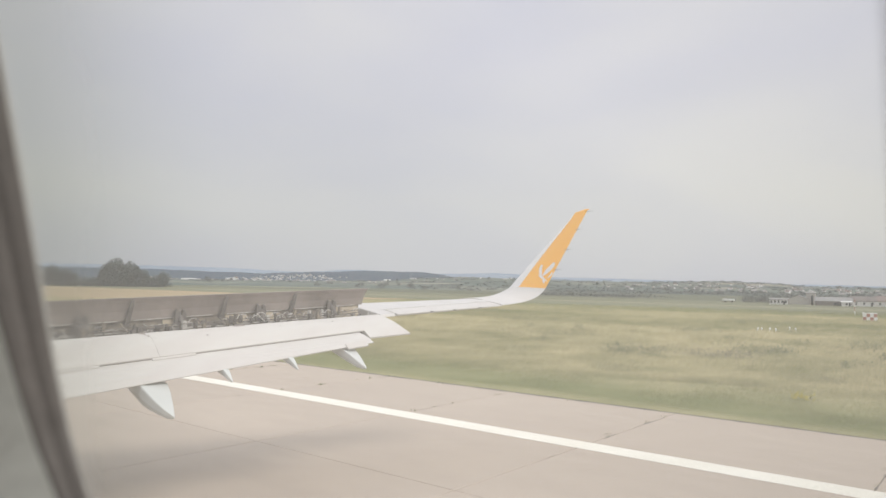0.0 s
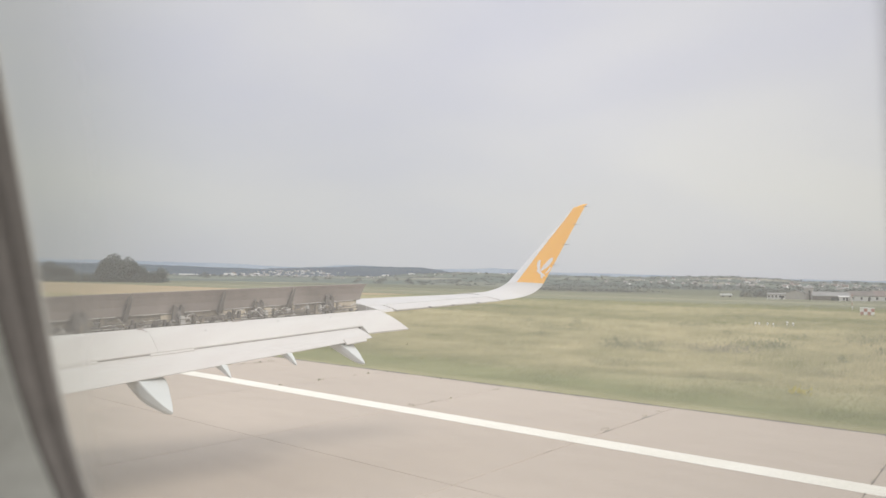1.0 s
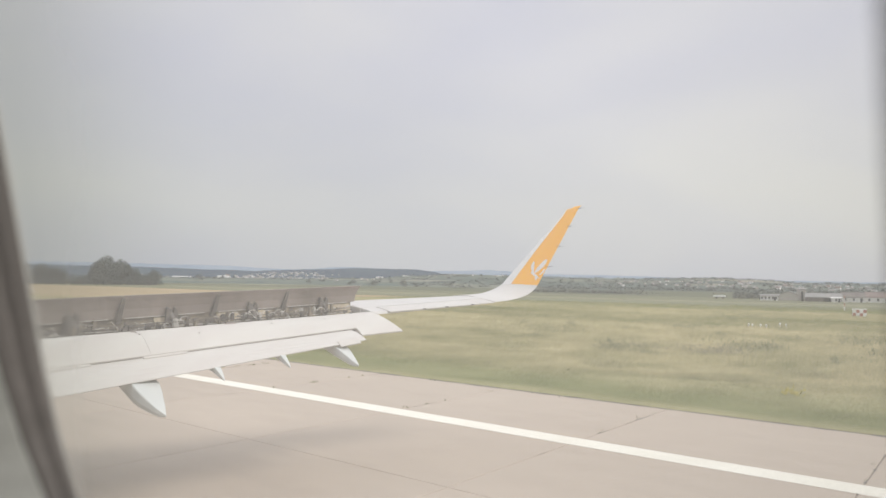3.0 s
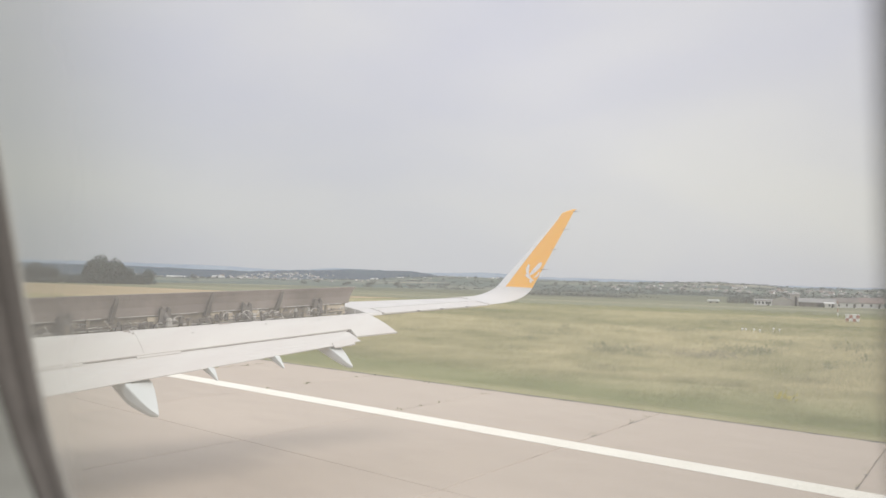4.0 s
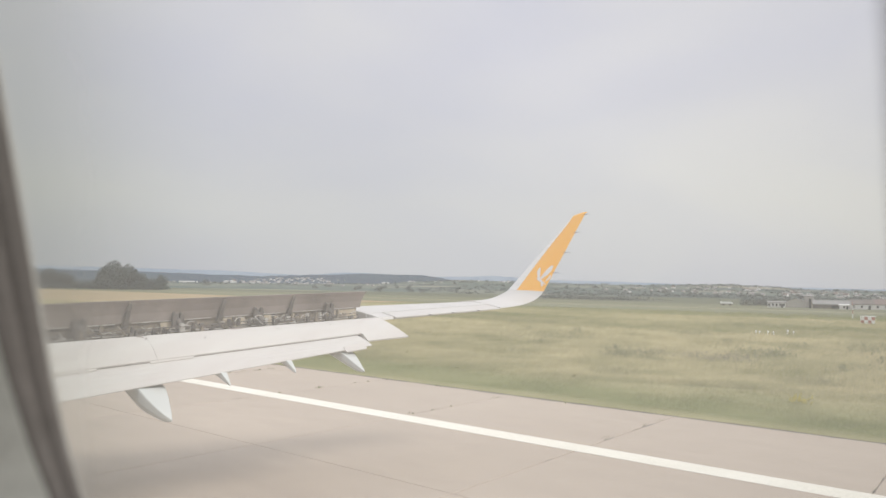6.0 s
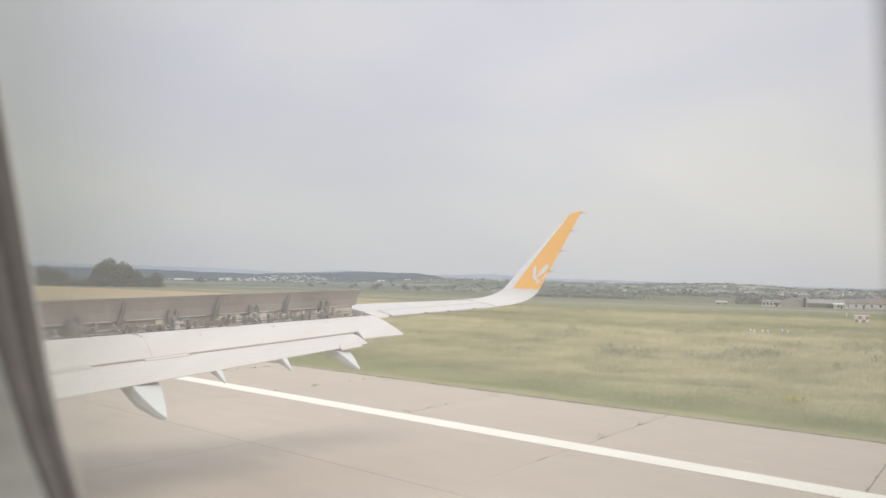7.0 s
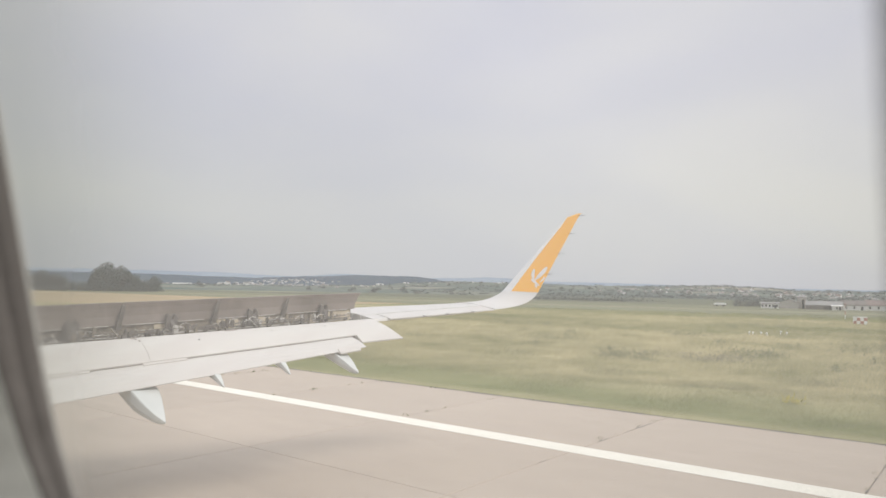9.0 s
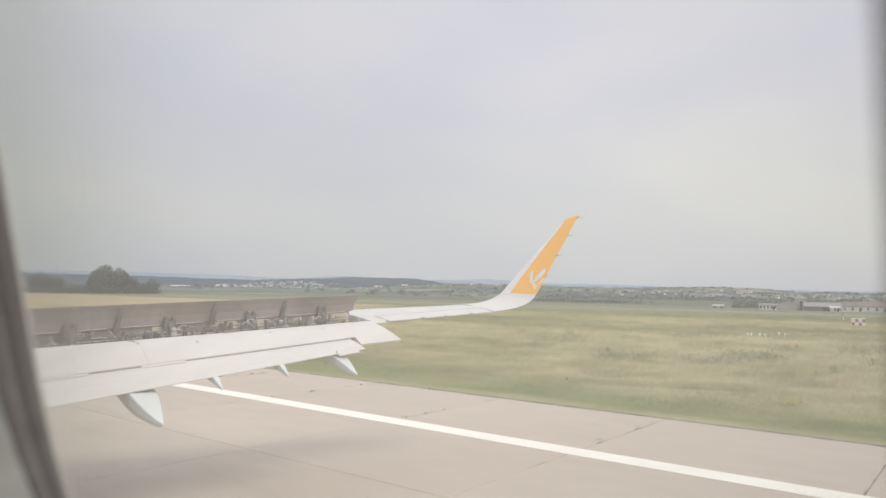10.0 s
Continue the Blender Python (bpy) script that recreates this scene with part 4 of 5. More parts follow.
def aft_flap_ring(x):
    g, t = zG(x) - 0.034, zT(x)
    pts = []
    for i in range(6):
        f = i / 5
        pts.append((x, te(x, -0.33 - 0.42 * f), g + (t - g) * f + 0.02 * math.sin(math.pi * f)))
    pts += [(x, te(x, -0.745), t - 0.012), (x, te(x, -0.5), (g + t) / 2 - 0.06), (x, te(x, -0.33), g - 0.06)]
    return pts


aft_flap = wpart("aft_flap", loft([aft_flap_ring(x) for x in (1.5, 4.0, 7.0, 10.13)]), M_FLAP, None, "white aft flap segment below the main flap")
wpart("end_tab", loft([[(x, te(x, -0.70), zT(x) + 0.06), (x, te(x, -0.80), zT(x) - 0.03), (x, te(x, -0.79), zT(x) - 0.05), (x, te(x, -0.68), zT(x) + 0.0)] for x in (9.56, 9.98)]), M_FLAP)
# added strip closes the view through the gap and darkens it like shadow
wpart("gap_strip", loft([[(x, te(x, o), zG(x) + z) for o, z in ((-0.25, -0.02), (-0.33, -0.022), (-0.335, -0.12), (-0.25, -0.12))] for x in (1.5, 5.0, 10.2)]), M_GAPSHADE, None, "dark strip added behind the flap gap as its shade")
for x0, x1 in ((1.5, 5.55), (6.33, 7.02)):
    wpart("gap_seal", loft([[(x, te(x, -0.335), zG(x) + 0.003), (x, te(x, -0.372), zG(x) - 0.038), (x, te(x, -0.37), zG(x) - 0.06), (x, te(x, -0.33), zG(x) - 0.02)] for x in (x0, x1)]), M_FLAP)


# spoilers
def sp_lo(x):
    return Vector((x, te(x, 0.62), 3.185 + 0.0640 * (x - 5.2)))


def sp_hi(x):
    return Vector((x, te(x, 0.45), 3.605 + 0.049 * (x - 5.01)))


def spoiler_panel(x0, x1, fade=0.0):
    rings = []
    for k in range(5):
        x = x0 + (x1 - x0) * k / 4
        top_x = x
        if fade and k == 4:
            top_x = x + fade
        lo, hi = sp_lo(x), sp_hi(top_x)
        out = Vector((0, 0.8, 0.55)).normalized()
        bow = Vector((0, 0.025, 0.02))
        ring = [lo, lo.lerp(hi, 0.35) + bow, lo.lerp(hi, 0.7) + bow * 0.8, hi, hi + out * 0.012, lo.lerp(hi, 0.5) + bow + out * 0.05, lo + out * 0.06]
        rings.append(ring)
    sp = wpart("spoiler", loft(rings), M_SPOILER, None, "raised brown-grey spoiler panel seen from behind")
    return sp


RIBS = [3.2, 4.85, 6.37, 7.98, 9.33, 10.91]
for x0, x1 in zip(RIBS, RIBS[1:]):
    sp = spoiler_panel(x0 + 0.006, x1 - 0.006, 0.02 if x1 > 10.5 else 0.0)
    out = Vector((0, -0.8, -0.5)).normalized()
    # rib fitting at the inboard joint, slightly leaning
    b = bmesh.new()
    lo, hi = sp_lo(x0), sp_hi(x0 + 0.01)
    rr = []
    for f, w, h in ((-0.16, 0.060, 0.045), (0.05, 0.056, 0.040), (0.5, 0.050, 0.030), (0.88, 0.040, 0.014)):
        c = lo.lerp(hi, f)
        rr.append([c + Vector((-w, 0, 0)), c + Vector((-w * 0.7, 0, 0)) + out * h, c + Vector((w * 0.7, 0, 0)) + out * h, c + Vector((w, 0, 0))])
    loft(rr, bm=b)
    part("hinge_rib", b, M_RIB, sp, "dark hinge rib")
    # actuator with two lugs near mid panel
    xm = x0 + (x1 - x0) * 0.52
    c = sp_lo(xm).lerp(sp_hi(xm), 0.12)
    b = bmesh.new()
    for dx in (-0.07, 0.07):
        l0 = c + Vector((dx, 0, 0)) + out * 0.03
        loft([[l0 + Vector((s * 0.035, 0, 0)) + out * o + Vector((0, 0, zz)) for s, o in ((-q_, 0.0), (-q_, 0.06), (q_, 0.06), (q_, 0.0))] for zz, q_ in ((-0.17, 1.25), (-0.05, 1.25), (0.05, 1.15), (0.10, 0.85), (0.125, 0.4))], bm=b)
    part("actuator_lug", b, M_LUG, sp, "dark paired actuator lugs")
    b = bmesh.new()
    tube(b, [c + out * 0.05, Vector((xm, te(xm, 0.42), sp_lo(xm).z - 0.16))], 0.05, 10)
    tube(b, [c + out * 0.05, c + out * 0.02 + Vector((0, 0, 0.06))], 0.025, 8)
    part("actuator", b, M_LUG, sp, "dark hydraulic actuator")
    # bright lower edge strip of the panel
    b = bmesh.new()
    loft([[sp_lo(x) + out * o + Vector((0, 0, z)) for o, z in ((0.002, -0.002), (0.01, -0.002), (0.01, 0.008), (0.002, 0.008))] for x in (x0 + 0.1, x1 - 0.16)], bm=b)
    part("edge_strip", b, M_PIPE, sp, "bare metal edge strip")

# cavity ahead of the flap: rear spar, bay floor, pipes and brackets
wpart("rear_spar", loft([[(x, te(x, o), sp_lo(x).z + z) for o, z in ((0.66, 0.0), (0.70, 0.0), (0.70, -0.5), (0.66, -0.5))] for x in (1.5, 5.0, 10.85)]), M_SPAR, None, "primed rear spar, blotched beige and dark")
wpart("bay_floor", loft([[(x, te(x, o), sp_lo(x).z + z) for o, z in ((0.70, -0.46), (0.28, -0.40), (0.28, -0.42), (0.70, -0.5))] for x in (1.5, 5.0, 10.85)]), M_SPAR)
prng = random.Random(11)


def bay(x, off, up):
    return Vector((x, te(x, off), sp_lo(x).z + up))


for run in range(4):
    b = bmesh.new()
    pts = []
    x = 3.0
    off, up = 0.30 + 0.09 * run, -0.10 - 0.05 * run
    while x < 10.7:
        pts.append(bay(x, off + 0.02 * (prng.random() - 0.5), up + 0.018 * (prng.random() - 0.5)))
        x += 0.22 + 0.2 * prng.random()
    tube(b, pts, 0.007 + 0.003 * run, 6)
    wpart("pipe", b, M_PIPE if run == 2 else M_LUG, None, "hydraulic pipe run along the bay")
BAY_N = 210
for k in range(BAY_N):
    x = 3.3 + 7.35 * (k + 0.5 + 0.8 * (prng.random() - 0.5)) / BAY_N
    b = bmesh.new()
    kind = prng.choice((0, 0, 1, 1, 2, 2, 3, 4, 4))
    tone = prng.choice((M_RIB, M_LUG, M_LUG, M_SPAR, M_PIPE))
    c = bay(x, 0.30 + 0.28 * prng.random(), -0.055 - 0.16 * prng.random())
    if kind == 0:
        h, w0 = 0.05 + 0.07 * prng.random(), 0.022 + 0.028 * prng.random()
        loft([[c + Vector((sx * w, sy * 0.03, z)) for sx, sy in ((-1, -1), (1, -1), (1, 1), (-1, 1))] for w, z in ((w0, -0.10), (w0 * 0.9, h * 0.3), (w0 * 0.5, h * 0.7))], bm=b)
        wpart("bracket", b, tone)
    elif kind == 1:
        rr, lean = 0.03 + 0.06 * prng.random(), 0.5 * (prng.random() - 0.5)
        tube(b, [c + Vector((-rr * math.cos(math.pi * q / 6) * 1.4, lean * rr * math.sin(math.pi * q / 6), rr * math.sin(math.pi * q / 6) - 0.02)) for q in range(7)], 0.006 + 0.003 * prng.random(), 6)
        wpart("hose", b, M_PIPE if prng.random() < 0.7 else M_LUG, None, "short pale bent hose")
    elif kind == 2:
        tube(b, [c + Vector((-0.045, 0, 0)), c + Vector((0.045, 0.02, 0.012))], 0.014 + 0.008 * prng.random(), 8)
        tube(b, [c + Vector((0.045, 0.02, 0.012)), c + Vector((0.08, 0.02, 0.02))], 0.011, 6)
        wpart("valve", b, tone)
    elif kind == 3:
        tube(b, [c + Vector((0, 0.08, 0.05)), c + Vector((0.16 * (prng.random() - 0.5), -0.08, -0.10))], 0.010, 6)
        wpart("link_rod", b, tone)
    else:
        pts = [c + Vector((0.05 * q, 0.01 * prng.random(), 0.05 * (prng.random() - 0.5))) for q in range(5)]
        tube(b, pts, 0.0055, 5)
        wpart("cable", b, M_PIPE if prng.random() < 0.55 else M_RIB, None, "loose pale cable")


# small fittings on the flap skin and pale panels in the bay
def on_flap(x, f, lift=0.0):
    return Vector((x, te(x, 0.10 - 0.45 * f), zA(x) + (zG(x) - zA(x)) * f + 0.045 * math.sin(math.pi * f) + lift))


for x, f in ((7.35, 0.42), (6.40, 0.10), (6.43, 0.20), (9.75, 0.35), (8.7, 0.30)):
    b = bmesh.new()
    tube(b, [on_flap(x, f, -0.01), on_flap(x, f, 0.006)], 0.016, 8)
    wpart("fastener", b, M_RIB, None, "small dark fastener")
for x0, x1 in ((7.90, 8.10), (6.32, 6.40)):
    wpart("cover_plate", loft([[on_flap(x, f, z) for f, z in ((-0.01, 0.002), (0.07, 0.002), (0.07, 0.008), (-0.01, 0.008))] for x in (x0, x1)]), M_SPOILER)
# highlight line on the aft flap, laid on as a thin pale strip
wpart("highlight_strip", loft([[(x, te(x, o), zG(x) + z) for o, z in ((-0.40, -0.083), (-0.415, -0.098), (-0.415, -0.105), (-0.40, -0.09))] for x in (5.3, 6.6)]), M_LEAD)
for x0, x1 in ((8.06, 8.46), (10.28, 10.80), (6.95, 7.15), (8.78, 8.98)):
    wpart("bay_panel", loft([[bay(x, o, z) for o, z in ((0.63, -0.03), (0.64, -0.03), (0.56, -0.30), (0.55, -0.30))] for x in (x0, x1)]), M_BEIGE, None, "beige primed panel in the spoiler bay")


# flap track fairings below the flap
def fairing(x, drift, stations, label):
    """A keel-shaped fairing whose flat upper tail sticks out behind the flap: offset, top, keel and half width by station."""
    rings = []
    for i, (off, top, keel, half) in enumerate(stations):
        c = x + drift * i / (len(stations) - 1)
        d = top - keel
        rings.append([Vector((c + sx * half, te(x, off), top - sz * d)) for sx, sz in
                      ((-0.94, 0), (0.94, 0), (1, 0.06), (1, 0.5), (0.82, 0.82), (0.35, 1), (-0.35, 1), (-0.82, 0.82), (-1, 0.5), (-1, 0.06))])
    return wpart("flap_track_fairing", loft(rings), M_FAIR, None, label)


fairing(6.21, 0.0, [(0.25, 2.46, 2.36, 0.10), (-0.11, 2.44, 2.17, 0.22), (-0.46, 2.36, 2.01, 0.235), (-0.71, 2.275, 1.90, 0.235), (-0.86, 2.165, 1.855, 0.20),
                    (-1.01, 2.05, 1.82, 0.145), (-1.17, 1.94, 1.795, 0.085), (-1.30, 1.86, 1.80, 0.022), (-1.33, 1.845, 1.82, 0.008)],
        "pale grey flap track fairing with a pointed tail")
fairing(9.68, -0.07, [(0.2, 2.86, 2.80, 0.10), (-0.21, 2.82, 2.665, 0.14), (-0.50, 2.77, 2.555, 0.15), (-0.71, 2.705, 2.485, 0.148), (-0.84, 2.635, 2.445, 0.12),
                      (-0.96, 2.56, 2.405, 0.09), (-1.08, 2.48, 2.385, 0.05), (-1.17, 2.43, 2.385, 0.018), (-1.19, 2.42, 2.395, 0.007)],
        "pale grey flap track fairing near the flap end")


for x, z in ((7.31, 0.0), (8.46, 0.152)):
    f = fairing(x, 0.0, [(-0.50, 2.50 + z, 2.42 + z, 0.04), (-0.75, 2.475 + z, 2.345 + z, 0.058), (-0.82, 2.42 + z, 2.31 + z, 0.047), (-0.89, 2.355 + z, 2.28 + z, 0.03), (-0.96, 2.285 + z, 2.262 + z, 0.008)],
                "small pointed hinge fairing")
    f.name = "hinge_fairing"

# ---- cabin wall with the window ----
LEAN = radians(11.73)
O = Vector((0.0942, 0, EYE[2]))
NV, VV = Vector((math.cos(LEAN), 0, math.sin(LEAN))), Vector((-math.sin(LEAN), 0, math.cos(LEAN)))
WC, WA, WB, WR = (0.1236, 0.0636), 0.1151, 0.2003, 0.108


def outline(grow=0.0, n=8):
    a, b, r = WA + grow, WB + grow, WR + grow * 0.8
    pts = []
    for q, (sx, sy) in enumerate(((1, 1), (-1, 1), (-1, -1), (1, -1))):
        for i in range(n + 1):
            t = math.pi / 2 * (q + i / n)
            pts.append((WC[0] + sx * (a - r) + r * math.cos(t), WC[1] + sy * (b - r) + r * math.sin(t)))
    return pts


def on_wall(u, v, nn):
    return O + Vector((0, u, 0)) + VV * v + NV * nn


def ring(grow, nn, liner=0.085):
    """The liner stands a little steeper than the pane, so that the two close up towards the sill."""
    return [on_wall(u, v, nn - (liner * (v + 0.005) if nn < -0.005 else 0)) for u, v in outline(grow)]


wall = bmesh.new()
inner, outer = ring(0.055, -0.050), ring(0.055, 0.007)
rect = [on_wall(WC[0] + max(-2.4, min(2.4, 9 * (u - WC[0]) / (WA + 0.055) * 2.0)), WC[1] + max(-0.62, min(0.75, 9 * (v - WC[1]) / (WB + 0.055))), -0.050) for u, v in outline(0.055)]
rect_o = [p + NV * 0.057 for p in rect]
loft([rect, inner, outer, rect_o], caps=False, bm=wall)
cabin_wall = tagged(part("wall_cabin", wall, M_CABIN), "pale plastic cabin side wall around the window", "wall", kind="structure")
window = tagged(empty("window_1", on_wall(*WC, 0)), "oval airliner window with scratched hazy acrylic pane", "window", kind="structure")
WI = Matrix.Translation(-window.location)
for nm, rings_, m_, lb in (
        ("window_reveal", [(0.054, -0.052), (0.034, -0.050), (0.016, -0.043), (0.0062, -0.026), (0.0012, -0.0152), (0.0035, -0.012), (0.054, -0.03)], M_TRIM, "pale grey plastic window surround"),
        ("outer_frame", [(0.054, 0.002), (0.011, 0.002), (0.016, 0.006), (0.054, 0.008)], M_PAINT, "white painted skin edge")):
    ob = part(nm, loft([ring(g, nn) for g, nn in rings_], caps=False), m_, window, lb, smooth=False)
    ob.matrix_parent_inverse = WI


def lip(grow, q):
    """The gasket fills the wedge between pane and liner: q runs from the pane to its lip."""
    return [on_wall(u, v, -0.0005 - q * max(0.003, 0.0146 + 0.085 * (v + 0.005))) for u, v in outline(grow)]


gasket = part("window_gasket", loft([lip(g, q) for g, q in ((0.010, 0.97), (0.0016, 0.98), (0.0006, 0.90), (0.0002, 0.66), (0.0011, 0.50), (0.0001, 0.32), (0.0, 0.05), (0.012, 0.0))], caps=False),
              M_GASKET, window, "dark grey rubber gasket")
gasket.matrix_parent_inverse = WI
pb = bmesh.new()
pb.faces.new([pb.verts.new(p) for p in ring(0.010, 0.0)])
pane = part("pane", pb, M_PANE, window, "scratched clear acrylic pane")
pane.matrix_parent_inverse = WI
pane.visible_shadow = False



def hull(y, a0=0.0, a1=360.0, n=40, scale=1.0, drop=0.0):
    """Part of the fuselage's round section, angles from the top towards the wing."""
    k = n if a1 - a0 >= 360 else n + 1
    return [(-1.75 + 1.92 * scale * math.sin(radians(a0 + (a1 - a0) * i / n)), y, 3.75 + drop + 1.98 * scale * math.cos(radians(a0 + (a1 - a0) * i / n))) for i in range(k)]


def shell(name, y0, y1, a0, a1, parent):
    """A curved skin panel with thickness."""
    rings_ = [hull(y, a0, a1, 24) + hull(y, a0, a1, 24, 0.985)[::-1] for y in (y0, y1)]
    ob = part(name, loft(rings_), M_PAINT, parent, smooth=False)
    return ob


fuselage = tagged(part("wall_fuselage", loft([hull(y) for y in (2.55, 8.0, 14.0, 21.0)] + [hull(23.5, scale=0.93, drop=-0.08), hull(25.6, scale=0.72, drop=-0.3), hull(27.2, scale=0.42, drop=-0.55), hull(28.0, scale=0.10, drop=-0.7)]), M_PAINT, smooth=True),
                  "white painted airliner fuselage around the cabin", "wall", kind="structure")
part("aft_fuselage", loft([hull(y) for y in (-2.55, -8.0)] + [hull(-12.0, scale=0.88, drop=0.16), hull(-15.5, scale=0.55, drop=0.6), hull(-18.0, scale=0.2, drop=1.0)]), M_PAINT, fuselage, smooth=True)
shell("crown_skin", -2.54, 2.54, -81.5, 60.0, fuselage)
shell("belly_skin", -2.54, 2.54, 128.0, 264.5, fuselage)
for k in range(6):
    shell("window_pier", -2.4 + 0.88 * k, -2.0 + 0.88 * k, 264.6, 278.4, fuselage)

# the rest of the cabin closes round the seat
b = bmesh.new()
box(b, (-1.6, 0, 2.75), (3.6, 4.9, 0.06))
tagged(part("floor_cabin", b, M_CARPET), "dark blue cabin carpet", "floor", kind="structure")
b = bmesh.new()
box(b, (-1.7, 0, 4.86), (3.3, 4.9, 0.06))
tagged(part("ceiling_cabin", b, M_CABIN), "pale cabin ceiling panel", "ceiling", kind="structure")
for nm, y in (("wall_front", 2.48), ("wall_rear", -2.48)):
    tagged(part(nm, box(bmesh.new(), (-1.6, y, 3.8), (3.7, 0.06, 2.2)), M_CABIN), "plain pale cabin partition", "wall", kind="structure")
b = bmesh.new()
box(b, (-3.35, 0, 3.15), (0.06, 4.9, 0.9))
box(b, (-3.35, 0, 4.45), (0.06, 4.9, 0.9))
for k in range(6):
    box(b, (-3.35, -2.2 + 0.88 * k, 3.8), (0.06, 0.4, 0.42))
tagged(part("wall_far", b, M_CABIN), "far cabin wall with window openings", "wall", kind="structure")
b = bmesh.new()
box(b, (0.19, 0, 3.10), (0.05, 4.9, 0.72))
tagged(part("wall_lower", b, M_CABIN), "lower cabin side wall panel", "wall", kind="structure")

# ---- grass ----
def upturned(tri):
    """Triangles, each wound so that it faces up, as flat lists of corners and faces."""
    tri = np.array(tri).reshape(-1, 3, 3)
    down = np.cross(tri[:, 1] - tri[:, 0], tri[:, 2] - tri[:, 0])[:, 2] < 0
    tri[down] = tri[down][:, ::-1]
    return tri.reshape(-1, 3).tolist(), np.arange(len(tri) * 3).reshape(-1, 3).tolist()


def sward(name, tri, label):
    """Blades that shade like the sward they stand in."""
    v, f = upturned(tri)
    ob = raw(name, v, f, M_GRASS)
    ob.data.normals_split_custom_set_from_vertices([(0, 0, 1)] * len(v))
    return tagged(ob, label, "grass", kind="stuff")


gr = np.random.RandomState(8)
N = 190000
el = 4.0 / 165 + (4.0 / 33 - 4.0 / 165) * gr.rand(N)
dist = 4.0 / el
deg = np.radians(14 + 76 * gr.rand(N))
gx, gy = dist * np.sin(deg), dist * np.cos(deg)
keep = gx > 27.5 + 1.2 * np.sin(gy * 0.13) + gr.exponential(5.0, N)
gx, gy, dist = gx[keep], gy[keep], dist[keep]
K = len(gx)
hgt = 0.10 + 0.26 * gr.rand(K) * np.clip((gx - 27) / 26, 0.12, 1)
tall = np.array([noise.noise((x * 0.42, y * 0.25, 3.0)) + 0.6 * noise.noise((x * 0.12, y * 0.06, 9.0)) for x, y in zip(gx, gy)])
hgt *= np.clip(0.85 + 1.3 * tall, 0.25, 2.2)
verts = np.zeros((K, 6, 3))
for j in range(2):
    a = gr.normal(size=K) * 0.6  # the wind lays the blades over, away from the runway
    w = (0.014 + 0.03 * gr.rand(K)) * (0.8 + dist / 60)
    run = hgt * (1.3 + 1.2 * gr.rand(K))
    px, py = gx + gr.normal(size=K) * 0.12, gy + gr.normal(size=K) * 0.12
    ca, sa = np.cos(a), np.sin(a)
    verts[:, j * 3] = np.stack([px + sa * w, py - ca * w, np.full(K, GROUND_Z - 0.01)], 1)
    verts[:, j * 3 + 1] = np.stack([px + ca * run, py + sa * run, GROUND_Z + hgt * (0.8 + 0.4 * gr.rand(K))], 1)
    verts[:, j * 3 + 2] = np.stack([px - sa * w, py + ca * w, np.full(K, GROUND_Z - 0.01)], 1)
sward("grass", verts, "tall dry straw-coloured meadow grass")


# short mown blades on the verge
vr = np.random.RandomState(52)
V = 60000
ve = 4.0 / 60 + (4.0 / 23.2 - 4.0 / 60) * vr.rand(V)
vd = 4.0 / ve
va = np.radians(20 + 72 * vr.rand(V))
vx, vy = vd * np.sin(va), vd * np.cos(va)
keep = (vx > 23.05) & (vx < 38)
vx, vy = vx[keep], vy[keep]
V = len(vx)
vh = (0.03 + 0.05 * vr.rand(V)) * np.clip(np.array([1.1 + 1.5 * noise.noise((x * 0.7, y * 0.35, 31.0)) for x, y in zip(vx, vy)]), 0.3, 2.4) * np.clip((vx - 22) / 4, 0.4, 1.3)
vw = 0.012 + 0.02 * vr.rand(V)
ang = vr.normal(size=V) * 0.6
vt = np.zeros((V, 3, 3))
lean = vh * (1.3 + 1.4 * vr.rand(V))
vt[:, 0] = np.stack([vx + np.sin(ang) * vw, vy - np.cos(ang) * vw, np.full(V, GROUND_Z - 0.01)], 1)
vt[:, 1] = np.stack([vx + np.cos(ang) * lean, vy + np.sin(ang) * lean, GROUND_Z + vh], 1)
vt[:, 2] = np.stack([vx - np.sin(ang) * vw, vy + np.cos(ang) * vw, np.full(V, GROUND_Z - 0.01)], 1)
sward("mown_grass", vt, "short mown green grass beside the runway")

# standing tufts of seeded stalks, gathered in loose clumps
tr = np.random.RandomState(41)
M = 26000
el = 4.0 / 125 + (4.0 / 31 - 4.0 / 125) * tr.rand(M)
dist = 4.0 / el
deg = np.radians(16 + 74 * tr.rand(M))
tx, ty = dist * np.sin(deg), dist * np.cos(deg)
dens = np.array([noise.noise((x * 0.16, y * 0.12, 21.0)) + 0.6 * noise.noise((x * 0.5, y * 0.4, 5.0)) for x, y in zip(tx, ty)])
keep = (tx > 29 + tr.exponential(4.0, M)) & (dens + 0.30 * tr.normal(size=M) > 0.02)
tx, ty, dens = tx[keep], ty[keep], dens[keep]
T, BL = len(tx), 7
th_ = (0.28 + 0.32 * tr.rand(T)) * np.clip((tx - 26) / 14, 0.35, 1.0) * np.clip(0.8 + 0.7 * dens, 0.6, 1.5)
tv = np.zeros((T, BL, 3, 3))
